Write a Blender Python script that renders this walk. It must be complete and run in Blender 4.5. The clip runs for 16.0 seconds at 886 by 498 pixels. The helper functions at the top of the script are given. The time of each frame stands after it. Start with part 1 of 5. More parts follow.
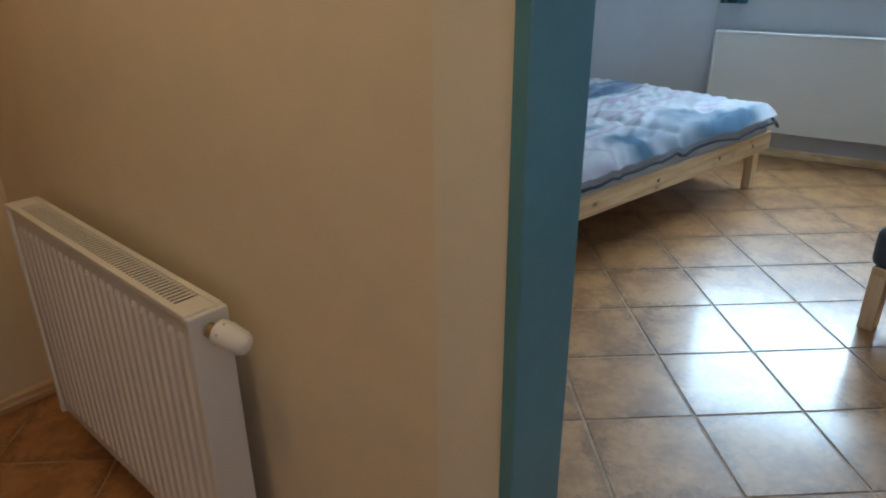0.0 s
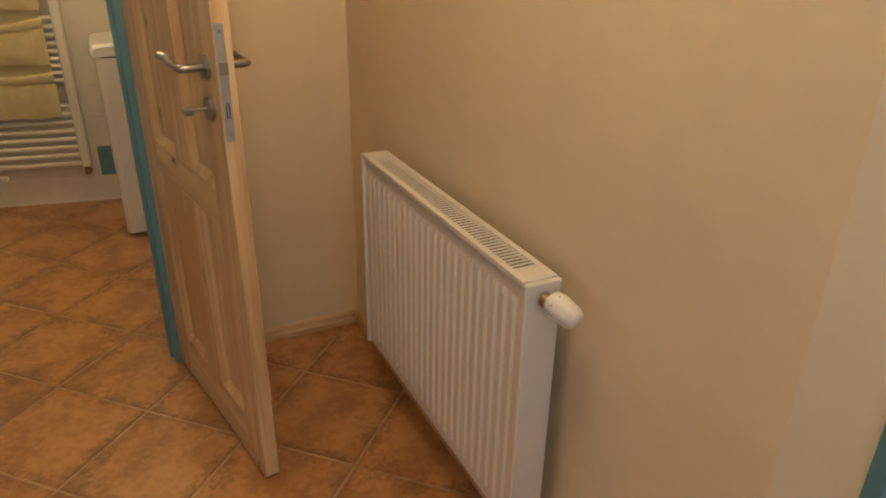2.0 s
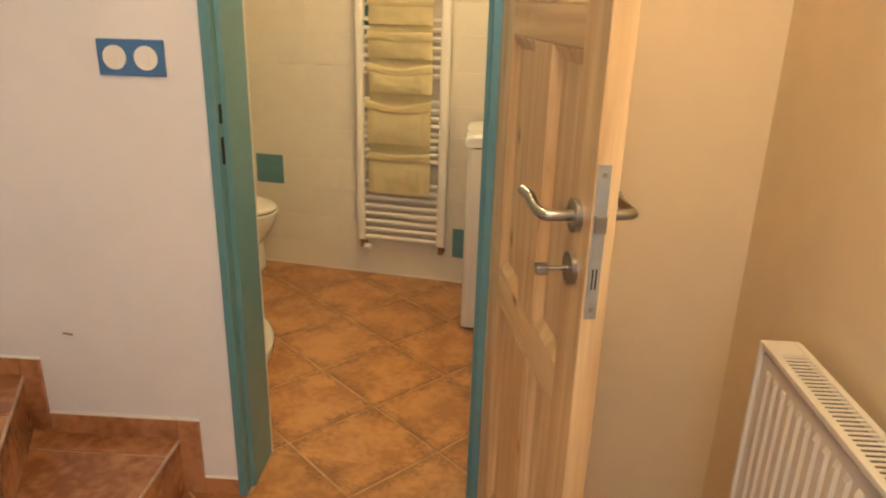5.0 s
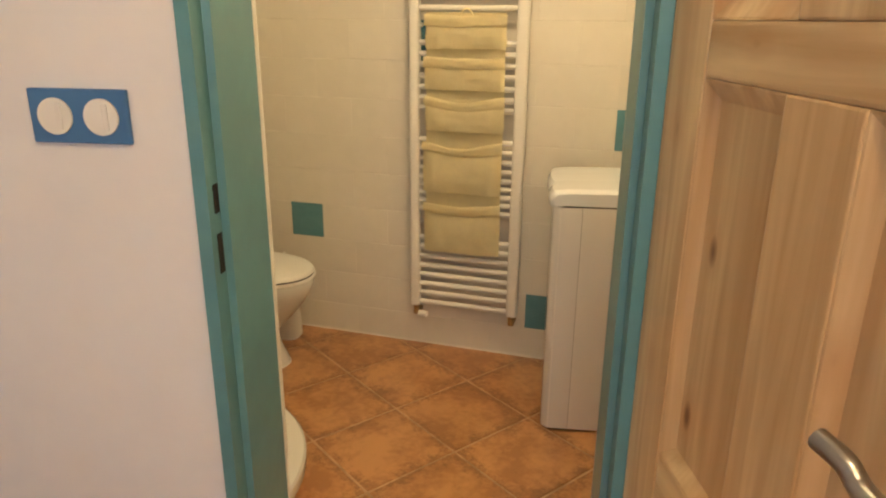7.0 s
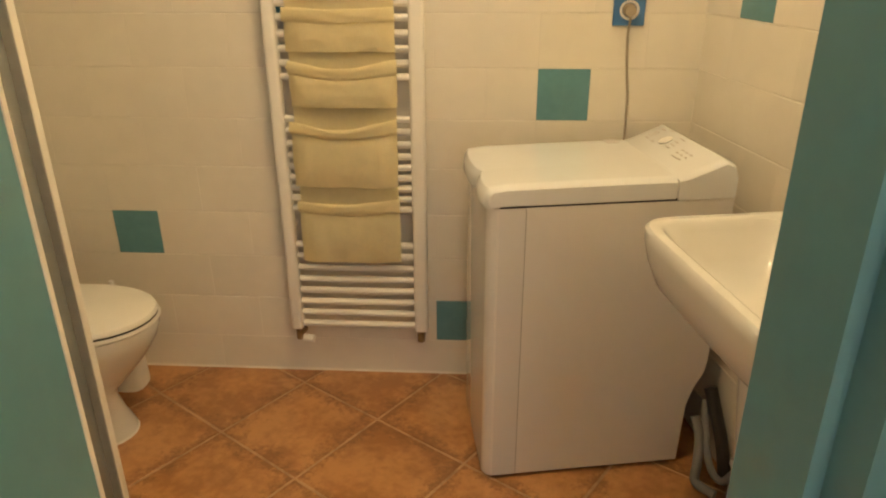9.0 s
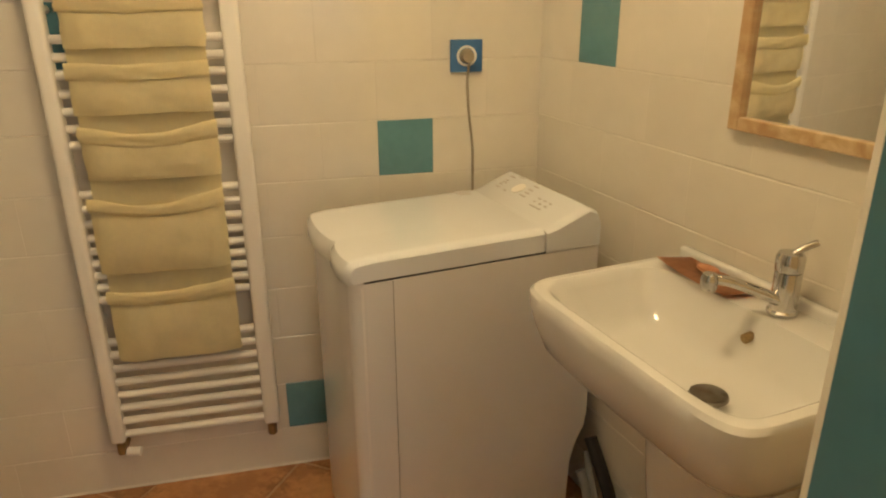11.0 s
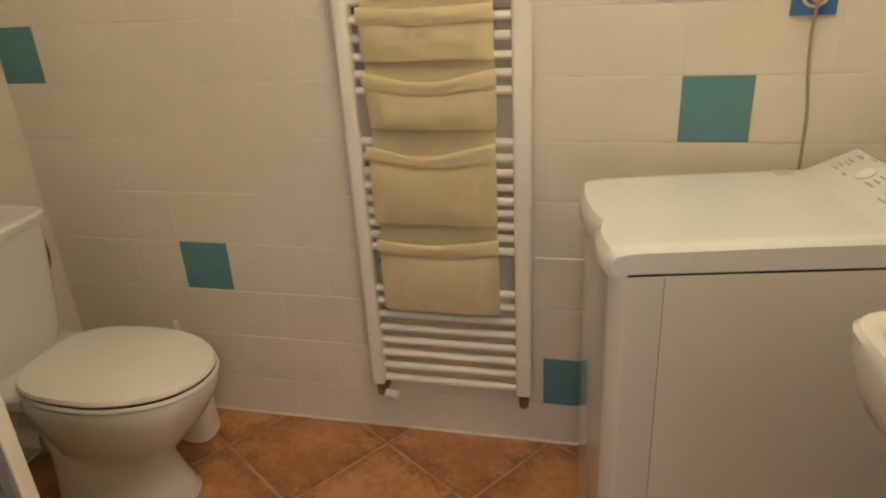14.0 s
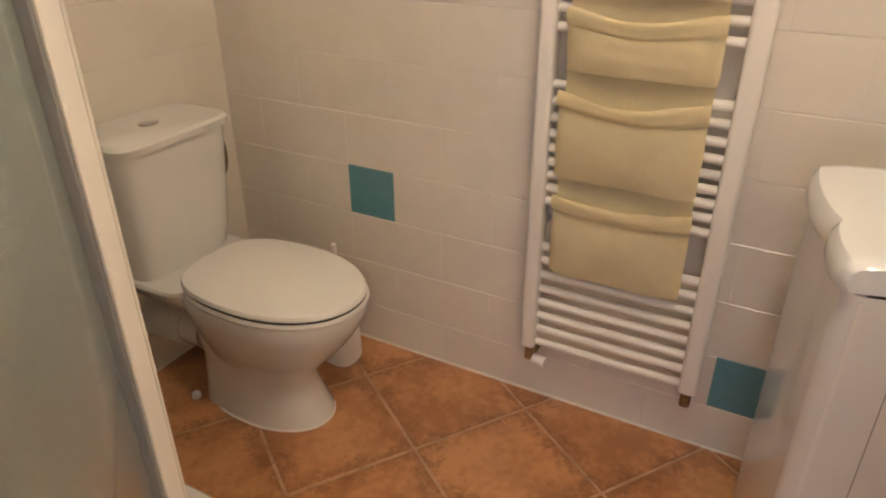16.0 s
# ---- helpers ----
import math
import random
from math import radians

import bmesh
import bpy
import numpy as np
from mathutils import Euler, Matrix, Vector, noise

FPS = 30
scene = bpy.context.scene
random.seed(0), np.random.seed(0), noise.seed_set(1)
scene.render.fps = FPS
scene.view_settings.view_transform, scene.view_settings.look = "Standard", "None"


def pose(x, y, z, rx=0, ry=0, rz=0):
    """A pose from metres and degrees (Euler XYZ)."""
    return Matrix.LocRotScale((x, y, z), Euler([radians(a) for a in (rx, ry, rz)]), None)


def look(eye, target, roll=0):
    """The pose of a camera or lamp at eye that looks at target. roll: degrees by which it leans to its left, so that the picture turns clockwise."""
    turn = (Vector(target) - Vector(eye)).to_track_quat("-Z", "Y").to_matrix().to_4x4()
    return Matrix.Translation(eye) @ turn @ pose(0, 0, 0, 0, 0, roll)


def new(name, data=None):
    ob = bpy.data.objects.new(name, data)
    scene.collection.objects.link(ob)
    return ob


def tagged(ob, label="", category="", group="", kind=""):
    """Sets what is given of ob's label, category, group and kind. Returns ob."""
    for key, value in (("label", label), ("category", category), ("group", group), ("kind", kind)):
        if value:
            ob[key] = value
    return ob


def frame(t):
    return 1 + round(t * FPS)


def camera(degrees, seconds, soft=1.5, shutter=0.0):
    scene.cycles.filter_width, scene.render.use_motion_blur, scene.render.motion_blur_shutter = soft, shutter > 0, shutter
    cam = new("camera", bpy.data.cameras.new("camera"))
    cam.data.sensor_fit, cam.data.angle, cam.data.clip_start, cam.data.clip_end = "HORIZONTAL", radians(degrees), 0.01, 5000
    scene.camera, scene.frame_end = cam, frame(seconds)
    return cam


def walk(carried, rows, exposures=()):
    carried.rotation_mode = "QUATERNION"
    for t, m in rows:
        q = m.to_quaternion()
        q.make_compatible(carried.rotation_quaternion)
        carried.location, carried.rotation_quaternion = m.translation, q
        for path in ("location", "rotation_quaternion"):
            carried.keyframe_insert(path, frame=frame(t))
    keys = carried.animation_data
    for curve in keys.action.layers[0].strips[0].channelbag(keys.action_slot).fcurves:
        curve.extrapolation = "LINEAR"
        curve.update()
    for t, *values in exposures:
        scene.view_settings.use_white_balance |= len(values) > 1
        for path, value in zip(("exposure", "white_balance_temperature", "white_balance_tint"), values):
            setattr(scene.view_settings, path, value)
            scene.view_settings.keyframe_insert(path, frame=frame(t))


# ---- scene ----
cam = camera(65.1, 16.0, soft=2.1)
PATH = [
    (0, (0.291, -0.084, 1.328), (-0.935, 1.272, 0.516), -0.4),
    (0.5, (0.288, -0.128, 1.332), (-1.024, 1.125, 0.491), -0.2),
    (1, (0.267, -0.148, 1.334), (-1.134, 0.977, 0.477), 0.6),
    (1.5, (0.246, -0.201, 1.336), (-1.247, 0.816, 0.479), 1.0),
    (2, (0.211, -0.242, 1.339), (-1.406, 0.569, 0.486), 1.0),
    (2.5, (0.166, -0.259, 1.338), (-1.547, 0.328, 0.488), 0.5),
    (3, (0.114, -0.276, 1.345), (-1.665, 0.084, 0.505), 0.2),
    (3.5, (0.045, -0.258, 1.349), (-1.786, -0.09, 0.562), -0.1),
    (4, (-0.03, -0.204, 1.354), (-1.892, -0.189, 0.625), -0.0),
    (4.5, (-0.129, -0.181, 1.353), (-2.003, -0.234, 0.656), 1.0),
    (4.7, (-0.185, -0.182, 1.356), (-2.063, -0.247, 0.672), 1.4),
    (6.8, (-0.859, -0.32, 1.372), (-2.745, -0.532, 0.741), 0.8),
    (7, (-0.914, -0.336, 1.364), (-2.799, -0.554, 0.733), 0.5),
    (7.5, (-1.07, -0.41, 1.365), (-2.958, -0.545, 0.719), -0.0),
    (8, (-1.221, -0.475, 1.353), (-3.088, -0.482, 0.636), -0.9),
    (8.5, (-1.379, -0.506, 1.353), (-3.226, -0.403, 0.59), -0.7),
    (9, (-1.531, -0.528, 1.362), (-3.357, -0.306, 0.577), -0.3),
    (9.5, (-1.65, -0.566, 1.353), (-3.457, -0.17, 0.593), -0.1),
    (10, (-1.702, -0.591, 1.36), (-3.45, 0.072, 0.647), -0.0),
    (10.2, (-1.72, -0.624, 1.379), (-3.428, 0.142, 0.676), 0.2),
    (12.3, (-1.839, -0.471, 1.365), (-3.604, 0.151, 0.658), -3.1),
    (12.5, (-1.859, -0.46, 1.365), (-3.641, 0.092, 0.643), -2.8),
    (13, (-1.9, -0.434, 1.362), (-3.727, -0.123, 0.609), -2.9),
    (13.5, (-1.928, -0.433, 1.358), (-3.767, -0.334, 0.579), -2.7),
    (14, (-1.961, -0.449, 1.351), (-3.786, -0.572, 0.542), -3.4),
    (14.5, (-1.978, -0.465, 1.339), (-3.768, -0.751, 0.495), -3.4),
    (15, (-1.998, -0.472, 1.332), (-3.74, -0.872, 0.434), -2.5),
    (15.5, (-2.036, -0.49, 1.323), (-3.738, -0.954, 0.381), -1.5),
    (16, (-2.103, -0.507, 1.315), (-3.777, -1.056, 0.369), -0.3),
]
walk(cam, [(t, look(eye, target, roll)) for t, eye, target, roll in PATH],
     exposures=[(0.0, -1.60, 6050, 8), (1.0, -1.28, 6200, 9), (1.6, -0.98, 6500, 10), (2.2, -0.70, 6650, 10), (3.0, -0.25, 6750, 10), (4.0, -0.02, 6800, 10), (4.7, -0.02, 6800, 10),
                (7.0, -0.08, 6250, 10), (9.0, -0.16, 6400, 10), (10.2, -0.31, 6450, 10), (12.3, -0.52, 5850, 11), (14.0, -0.36, 5350, 12), (16.0, -0.10, 5200, 22)])

# ---- light ----
world = bpy.data.worlds.new("sky")
scene.world = world
world.use_nodes = True
sky = world.node_tree.nodes.new("ShaderNodeTexSky")
sky.sky_type = "NISHITA"
sky.sun_disc = False
sky.sun_elevation, sky.sun_rotation = radians(35), radians(200)
world.node_tree.nodes["Background"].inputs[1].default_value = 0.1
world.node_tree.links.new(sky.outputs[0], world.node_tree.nodes["Background"].inputs[0])


def area(name, m, sx, sy, watts, colour):
    data = bpy.data.lights.new(name, "AREA")
    data.shape, data.size, data.size_y, data.energy, data.color = "RECTANGLE", sx, sy, watts, colour
    ob = new(name, data)
    ob.matrix_world = m
    return ob


def bulb(name, place, radius, watts, colour):
    data = bpy.data.lights.new(name, "POINT")
    data.shadow_soft_size, data.energy, data.color = radius, watts, colour
    ob = new(name, data)
    ob.location = place
    return ob


WARM, COOL = (1.0, 0.75, 0.40), (0.55, 0.79, 1.0)
bulb("bathroom_bulb", (-2.66, -0.38, 2.28), 0.12, 34, WARM)
bulb("hall_bulb", (-0.58, -0.05, 2.28), 0.14, 43, (1.0, 0.71, 0.37))
area("bedroom_window_light", look((-0.86, 4.86, 1.56), (-0.50, 2.5, 0.6)), 1.2, 1.0, 190, COOL)
# cool fill added to brighten the hall, its source out of view
area("hall_fill_light", look((1.30, -0.25, 1.65), (-1.9, -0.7, 0.8)), 1.0, 1.2, 10.5, (0.74, 0.82, 1.0))

# ---- materials ----


def mat(name, base, rough=0.5, metal=0.0, var=0.0, scale=8.0, bump=0.0, bump_scale=60.0, coat=0.0, dark=None, stretch=(1, 1, 1), rand=0.0):
    """A principled material with two scales of mottling, fine relief and a random shift per object."""
    m = bpy.data.materials.new(name)
    m.use_nodes = True
    nt = m.node_tree
    b = nt.nodes["Principled BSDF"]
    b.inputs["Roughness"].default_value, b.inputs["Metallic"].default_value = rough, metal
    b.inputs["Coat Weight"].default_value, b.inputs["Coat Roughness"].default_value = coat, 0.12
    b.inputs["Base Color"].default_value = (*base, 1)
    tc = nt.nodes.new("ShaderNodeTexCoord")
    mp = nt.nodes.new("ShaderNodeMapping")
    mp.inputs["Scale"].default_value = stretch
    nt.links.new(tc.outputs["Object"], mp.inputs[0])
    last = None
    if var or dark:
        other = dark or tuple(c * (1 - var) for c in base)
        n1, n2 = nt.nodes.new("ShaderNodeTexNoise"), nt.nodes.new("ShaderNodeTexNoise")
        n1.inputs["Scale"].default_value, n1.inputs["Detail"].default_value = scale, 4
        n2.inputs["Scale"].default_value, n2.inputs["Detail"].default_value = scale * 6, 3
        info = nt.nodes.new("ShaderNodeObjectInfo")
        off = nt.nodes.new("ShaderNodeVectorMath")
        off.operation = "MULTIPLY_ADD"
        nt.links.new(info.outputs["Random"], off.inputs[0])
        off.inputs[1].default_value = (37, 23, 11)
        nt.links.new(mp.outputs[0], off.inputs[2])
        for n in (n1, n2):
            nt.links.new(off.outputs[0], n.inputs["Vector"])
        add = nt.nodes.new("ShaderNodeMath")
        add.operation = "MULTIPLY_ADD"
        nt.links.new(n2.outputs[0], add.inputs[0])
        add.inputs[1].default_value = 0.45
        nt.links.new(n1.outputs[0], add.inputs[2])
        ramp = nt.nodes.new("ShaderNodeValToRGB")
        ramp.color_ramp.elements[0].position, ramp.color_ramp.elements[1].position = 0.58, 0.85
        ramp.color_ramp.elements[0].color, ramp.color_ramp.elements[1].color = (*other, 1), (*base, 1)
        nt.links.new(add.outputs[0], ramp.inputs[0])
        last = ramp.outputs[0]
        if rand:
            hsv = nt.nodes.new("ShaderNodeHueSaturation")
            mr = nt.nodes.new("ShaderNodeMapRange")
            mr.inputs[3].default_value, mr.inputs[4].default_value = 1 - rand, 1 + rand
            nt.links.new(info.outputs["Random"], mr.inputs[0])
            nt.links.new(mr.outputs[0], hsv.inputs["Value"])
            nt.links.new(last, hsv.inputs["Color"])
            last = hsv.outputs[0]
        nt.links.new(last, b.inputs["Base Color"])
    if bump:
        n3 = nt.nodes.new("ShaderNodeTexNoise")
        n3.inputs["Scale"].default_value, n3.inputs["Detail"].default_value = bump_scale, 5
        nt.links.new(mp.outputs[0], n3.inputs["Vector"])
        bp = nt.nodes.new("ShaderNodeBump")
        bp.inputs["Strength"].default_value, bp.inputs["Distance"].default_value = bump, 0.003
        nt.links.new(n3.outputs[0], bp.inputs["Height"])
        nt.links.new(bp.outputs[0], b.inputs["Normal"])
    return m


def pine(name, tone=1.0, axis=2):
    """Clear-varnished knotty pine, grain along one axis."""
    m = mat(name, (0.62 * tone, 0.38 * tone, 0.19 * tone), 0.38, coat=0.25)
    nt, b = m.node_tree, m.node_tree.nodes["Principled BSDF"]
    tc = nt.nodes.new("ShaderNodeTexCoord")
    info = nt.nodes.new("ShaderNodeObjectInfo")
    off = nt.nodes.new("ShaderNodeVectorMath")
    off.operation = "MULTIPLY_ADD"
    nt.links.new(info.outputs["Random"], off.inputs[0])
    off.inputs[1].default_value = (2.3, 4.1, 3.7)
    nt.links.new(tc.outputs["Object"], off.inputs[2])
    mp = nt.nodes.new("ShaderNodeMapping")
    mp.inputs["Scale"].default_value = [1.6 if k == axis else 26 for k in range(3)]
    nt.links.new(off.outputs[0], mp.inputs[0])
    grain = nt.nodes.new("ShaderNodeTexNoise")
    grain.inputs["Scale"].default_value, grain.inputs["Detail"].default_value, grain.inputs["Distortion"].default_value = 1.2, 6, 0.6
    nt.links.new(mp.outputs[0], grain.inputs["Vector"])
    ramp = nt.nodes.new("ShaderNodeValToRGB")
    e = ramp.color_ramp.elements
    e[0].position, e[1].position = 0.32, 0.68
    e[0].color, e[1].color = (0.58 * tone, 0.365 * tone, 0.18 * tone, 1), (0.87 * tone, 0.66 * tone, 0.385 * tone, 1)
    nt.links.new(grain.outputs[0], ramp.inputs[0])
    # broad heartwood bands, lighter and redder
    mpb = nt.nodes.new("ShaderNodeMapping")
    mpb.inputs["Scale"].default_value = [0.9 if k == axis else 9 for k in range(3)]
    nt.links.new(off.outputs[0], mpb.inputs[0])
    band = nt.nodes.new("ShaderNodeTexNoise")
    band.inputs["Scale"].default_value, band.inputs["Detail"].default_value, band.inputs["Distortion"].default_value = 1.0, 3, 0.8
    nt.links.new(mpb.outputs[0], band.inputs["Vector"])
    br = nt.nodes.new("ShaderNodeValToRGB")
    br.color_ramp.elements[0].position, br.color_ramp.elements[1].position = 0.47, 0.64
    br.color_ramp.elements[0].color, br.color_ramp.elements[1].color = (0, 0, 0, 1), (0.65, 0.65, 0.65, 1)
    nt.links.new(band.outputs[0], br.inputs[0])
    mixb = nt.nodes.new("ShaderNodeMix")
    mixb.data_type = "RGBA"
    nt.links.new(br.outputs[0], mixb.inputs[0])
    nt.links.new(ramp.outputs[0], mixb.inputs[6])
    mixb.inputs[7].default_value = (0.60 * tone, 0.345 * tone, 0.16 * tone, 1)
    # knots, each with a darker core and an orange halo
    mp2 = nt.nodes.new("ShaderNodeMapping")
    mp2.inputs["Scale"].default_value = [5.4 if k == axis else 11.0 for k in range(3)]
    nt.links.new(off.outputs[0], mp2.inputs[0])
    vor = nt.nodes.new("ShaderNodeTexVoronoi")
    vor.inputs["Scale"].default_value = 1.0
    nt.links.new(mp2.outputs[0], vor.inputs["Vector"])
    last = mixb.outputs[2]
    for lo, hi, top, colour in ((0.06, 0.26, 0.5, (0.50, 0.25, 0.10)), (0.045, 0.13, 0.92, (0.17, 0.07, 0.028))):
        kr = nt.nodes.new("ShaderNodeValToRGB")
        kr.color_ramp.elements[0].position, kr.color_ramp.elements[1].position = lo, hi
        kr.color_ramp.elements[0].color, kr.color_ramp.elements[1].color = (top, top, top, 1), (0, 0, 0, 1)
        nt.links.new(vor.outputs["Distance"], kr.inputs[0])
        mix = nt.nodes.new("ShaderNodeMix")
        mix.data_type = "RGBA"
        nt.links.new(kr.outputs[0], mix.inputs[0])
        nt.links.new(last, mix.inputs[6])
        mix.inputs[7].default_value = (*colour, 1)
        last = mix.outputs[2]
    nt.links.new(last, b.inputs["Base Color"])
    bp = nt.nodes.new("ShaderNodeBump")
    bp.inputs["Strength"].default_value, bp.inputs["Distance"].default_value = 0.15, 0.002
    nt.links.new(grain.outputs[0], bp.inputs["Height"])
    nt.links.new(bp.outputs[0], b.inputs["Normal"])
    return m


APRICOT = mat("apricot_wall_paint", (0.81, 0.685, 0.485), 0.75, var=0.06, scale=2.0, bump=0.12, bump_scale=220)
WHITEWALL = mat("white_wall_paint", (0.77, 0.77, 0.80), 0.75, var=0.05, scale=2.0, bump=0.12, bump_scale=220)
BEDWALL = mat("grey_white_wall_paint", (0.60, 0.595, 0.61), 0.8, var=0.05, scale=2.0, bump=0.12, bump_scale=220)
PLASTER = mat("cream_plaster_paint", (0.79, 0.72, 0.58), 0.8, var=0.06, scale=3.0, bump=0.15, bump_scale=160)
CEILING = mat("ceiling_paint", (0.80, 0.78, 0.74), 0.8, var=0.04, scale=2.0)
TEAL = mat("teal_gloss_paint", (0.11, 0.28, 0.325), 0.40, var=0.10, scale=5.0, bump=0.08, bump_scale=40, coat=0.2)
TERRA = mat("terracotta_floor_tile", (0.53, 0.265, 0.102), 0.34, scale=6.5, dark=(0.35, 0.155, 0.055), bump=0.10, bump_scale=30, coat=0.42, rand=0.05)
STEPTILE = mat("brown_step_tile", (0.52, 0.255, 0.125), 0.26, scale=5.0, dark=(0.26, 0.105, 0.048), bump=0.10, bump_scale=30, coat=0.3, rand=0.10)
GROUT = mat("sand_grout", (0.53, 0.33, 0.185), 0.68, var=0.40, scale=9.0, bump=0.2)
STEPGROUT = mat("pale_step_grout", (0.60, 0.45, 0.34), 0.75, var=0.35, scale=14.0)
WGROUT = mat("white_grout", (0.78, 0.73, 0.64), 0.85, var=0.15, scale=9.0)
WTILE = mat("white_wall_tile", (0.755, 0.705, 0.615), 0.22, var=0.05, scale=3.0, bump=0.05, bump_scale=9, coat=0.2, rand=0.001)
TTILE = mat("teal_wall_tile", (0.115, 0.275, 0.325), 0.25, var=0.12, scale=7.0, bump=0.05, bump_scale=9, coat=0.2)


def glaze(m, half):
    """Browned, flecked edges of an antiqued floor tile, and dark specks over it."""
    nt, b = m.node_tree, m.node_tree.nodes["Principled BSDF"]
    base = b.inputs["Base Color"].links[0].from_socket
    tc, sep = nt.nodes.new("ShaderNodeTexCoord"), nt.nodes.new("ShaderNodeSeparateXYZ")
    nt.links.new(tc.outputs["Object"], sep.inputs[0])

    def calc(op, a, c=None):
        n = nt.nodes.new("ShaderNodeMath")
        n.operation = op
        for k, v in enumerate((a, c)):
            if v is None:
                continue
            if isinstance(v, (int, float)):
                n.inputs[k].default_value = v
            else:
                nt.links.new(v, n.inputs[k])
        return n.outputs[0]

    edge = calc("DIVIDE", calc("MAXIMUM", calc("ABSOLUTE", sep.outputs[0]), calc("ABSOLUTE", sep.outputs[1])), half)
    info, off = nt.nodes.new("ShaderNodeObjectInfo"), nt.nodes.new("ShaderNodeVectorMath")
    off.operation = "MULTIPLY_ADD"
    nt.links.new(info.outputs["Random"], off.inputs[0])
    off.inputs[1].default_value = (17, 41, 29)
    nt.links.new(tc.outputs["Object"], off.inputs[2])
    big, fine = nt.nodes.new("ShaderNodeTexNoise"), nt.nodes.new("ShaderNodeTexNoise")
    big.inputs["Scale"].default_value, big.inputs["Detail"].default_value = 13, 5
    fine.inputs["Scale"].default_value, fine.inputs["Detail"].default_value, fine.inputs["Roughness"].default_value = 62, 6, 0.75
    for n in (big, fine):
        nt.links.new(off.outputs[0], n.inputs["Vector"])
    near = nt.nodes.new("ShaderNodeMapRange")
    near.inputs[1].default_value, near.inputs[2].default_value, near.inputs[3].default_value, near.inputs[4].default_value = 0.62, 1.0, -0.04, 0.13
    nt.links.new(edge, near.inputs[0])
    total = calc("ADD", calc("ADD", calc("MULTIPLY", big.outputs[0], 0.45), calc("MULTIPLY", fine.outputs[0], 0.55)), near.outputs[0])
    ramp = nt.nodes.new("ShaderNodeValToRGB")
    ramp.color_ramp.elements[0].position, ramp.color_ramp.elements[1].position = 0.53, 0.66
    ramp.color_ramp.elements[0].color, ramp.color_ramp.elements[1].color = (0, 0, 0, 1), (0.72, 0.72, 0.72, 1)
    nt.links.new(total, ramp.inputs[0])
    mix = nt.nodes.new("ShaderNodeMix")
    mix.data_type = "RGBA"
    nt.links.new(ramp.outputs[0], mix.inputs[0])
    nt.links.new(base, mix.inputs[6])
    mix.inputs[7].default_value = (0.20, 0.085, 0.032, 1)
    nt.links.new(mix.outputs[2], b.inputs["Base Color"])


glaze(TERRA, 0.167)
ENAMEL = mat("white_radiator_enamel", (0.80, 0.77, 0.71), 0.35, var=0.03, scale=3.0, coat=0.15)
CERAMIC = mat("white_glazed_ceramic", (0.735, 0.725, 0.695), 0.12, var=0.02, scale=2.0, coat=0.4)
PLASTIC = mat("white_plastic", (0.80, 0.78, 0.74), 0.33, var=0.03, scale=4.0)
APPLIANCE = mat("white_appliance_paint", (0.76, 0.74, 0.72), 0.36, var=0.03, scale=3.0, bump=0.05, bump_scale=260)
GLOSSY = mat("glossy_white_appliance", (0.75, 0.74, 0.73), 0.14, var=0.02, scale=3.0, coat=0.6)
GLOSSY.node_tree.nodes["Principled BSDF"].inputs["Coat Roughness"].default_value = 0.04
LIDWHITE = mat("bright_white_lid_plastic", (0.77, 0.79, 0.81), 0.16, var=0.02, scale=3.0, coat=0.4)
JOINTGREY = mat("shaded_grey_joint", (0.30, 0.29, 0.28), 0.6)
# near-black colour standing in for the shade inside the radiator tops
SHADE = mat("painted_grille_shade", (0.08, 0.07, 0.06), 0.7)
CHROME = mat("chrome", (0.60, 0.59, 0.58), 0.14, 1.0, var=0.06, scale=30)
BRASS = mat("dull_brass", (0.40, 0.29, 0.15), 0.42, 1.0, var=0.3, scale=40)
PLATE = mat("satin_lock_plate", (0.50, 0.52, 0.53), 0.42, 0.7, var=0.12, scale=40)
STEEL = mat("brushed_steel", (0.40, 0.385, 0.36), 0.30, 1.0, var=0.1, scale=60, stretch=(1, 1, 8))
BRAID = mat("braided_hose", (0.16, 0.12, 0.08), 0.5, 0.3, var=0.4, scale=120)
DARK = mat("dark_gap", (0.010, 0.010, 0.010), 0.95)
BLUE = mat("blue_plastic", (0.055, 0.17, 0.40), 0.32, var=0.06, scale=10)
TOWEL = mat("cream_terry_cloth", (0.99, 0.885, 0.57), 0.95, var=0.05, scale=14.0, bump=0.10, bump_scale=210)
tb = TOWEL.node_tree.nodes["Principled BSDF"]
tb.inputs["Sheen Weight"].default_value, tb.inputs["Sheen Roughness"].default_value = 0.35, 0.5
tb.inputs["Sheen Tint"].default_value = (1.0, 0.86, 0.5, 1)
GREYPROFILE = mat("grey_profile", (0.50, 0.49, 0.46), 0.45, var=0.15, scale=12, stretch=(1, 1, 0.2))
# chrome with the dark surroundings it mirrors put into its colour
PLUG = mat("dark_reflection_chrome", (0.26, 0.235, 0.20), 0.22, 1.0, var=0.2, scale=40)
GREY = mat("grey_rubber", (0.22, 0.22, 0.22), 0.6, var=0.1)
BLACK = mat("black_tube", (0.025, 0.022, 0.02), 0.6, var=0.2, scale=20)
CORD = mat("beige_cord", (0.32, 0.27, 0.20), 0.6)
CLAY = mat("brown_clay", (0.50, 0.235, 0.12), 0.5, scale=14, dark=(0.36, 0.16, 0.08), bump=0.2)
PINE = pine("knotty_pine", 0.93)
PALEPINE = pine("pale_pine", 1.12)
FRAMEPINE = pine("honey_pine", 0.74)
BASE_X = pine("oiled_pine_lengthwise", 0.88, 0)
BASE_Y = pine("oiled_pine_crosswise", 0.88, 1)
PINE_X = pine("pale_pine_lengthwise", 1.10, 0)
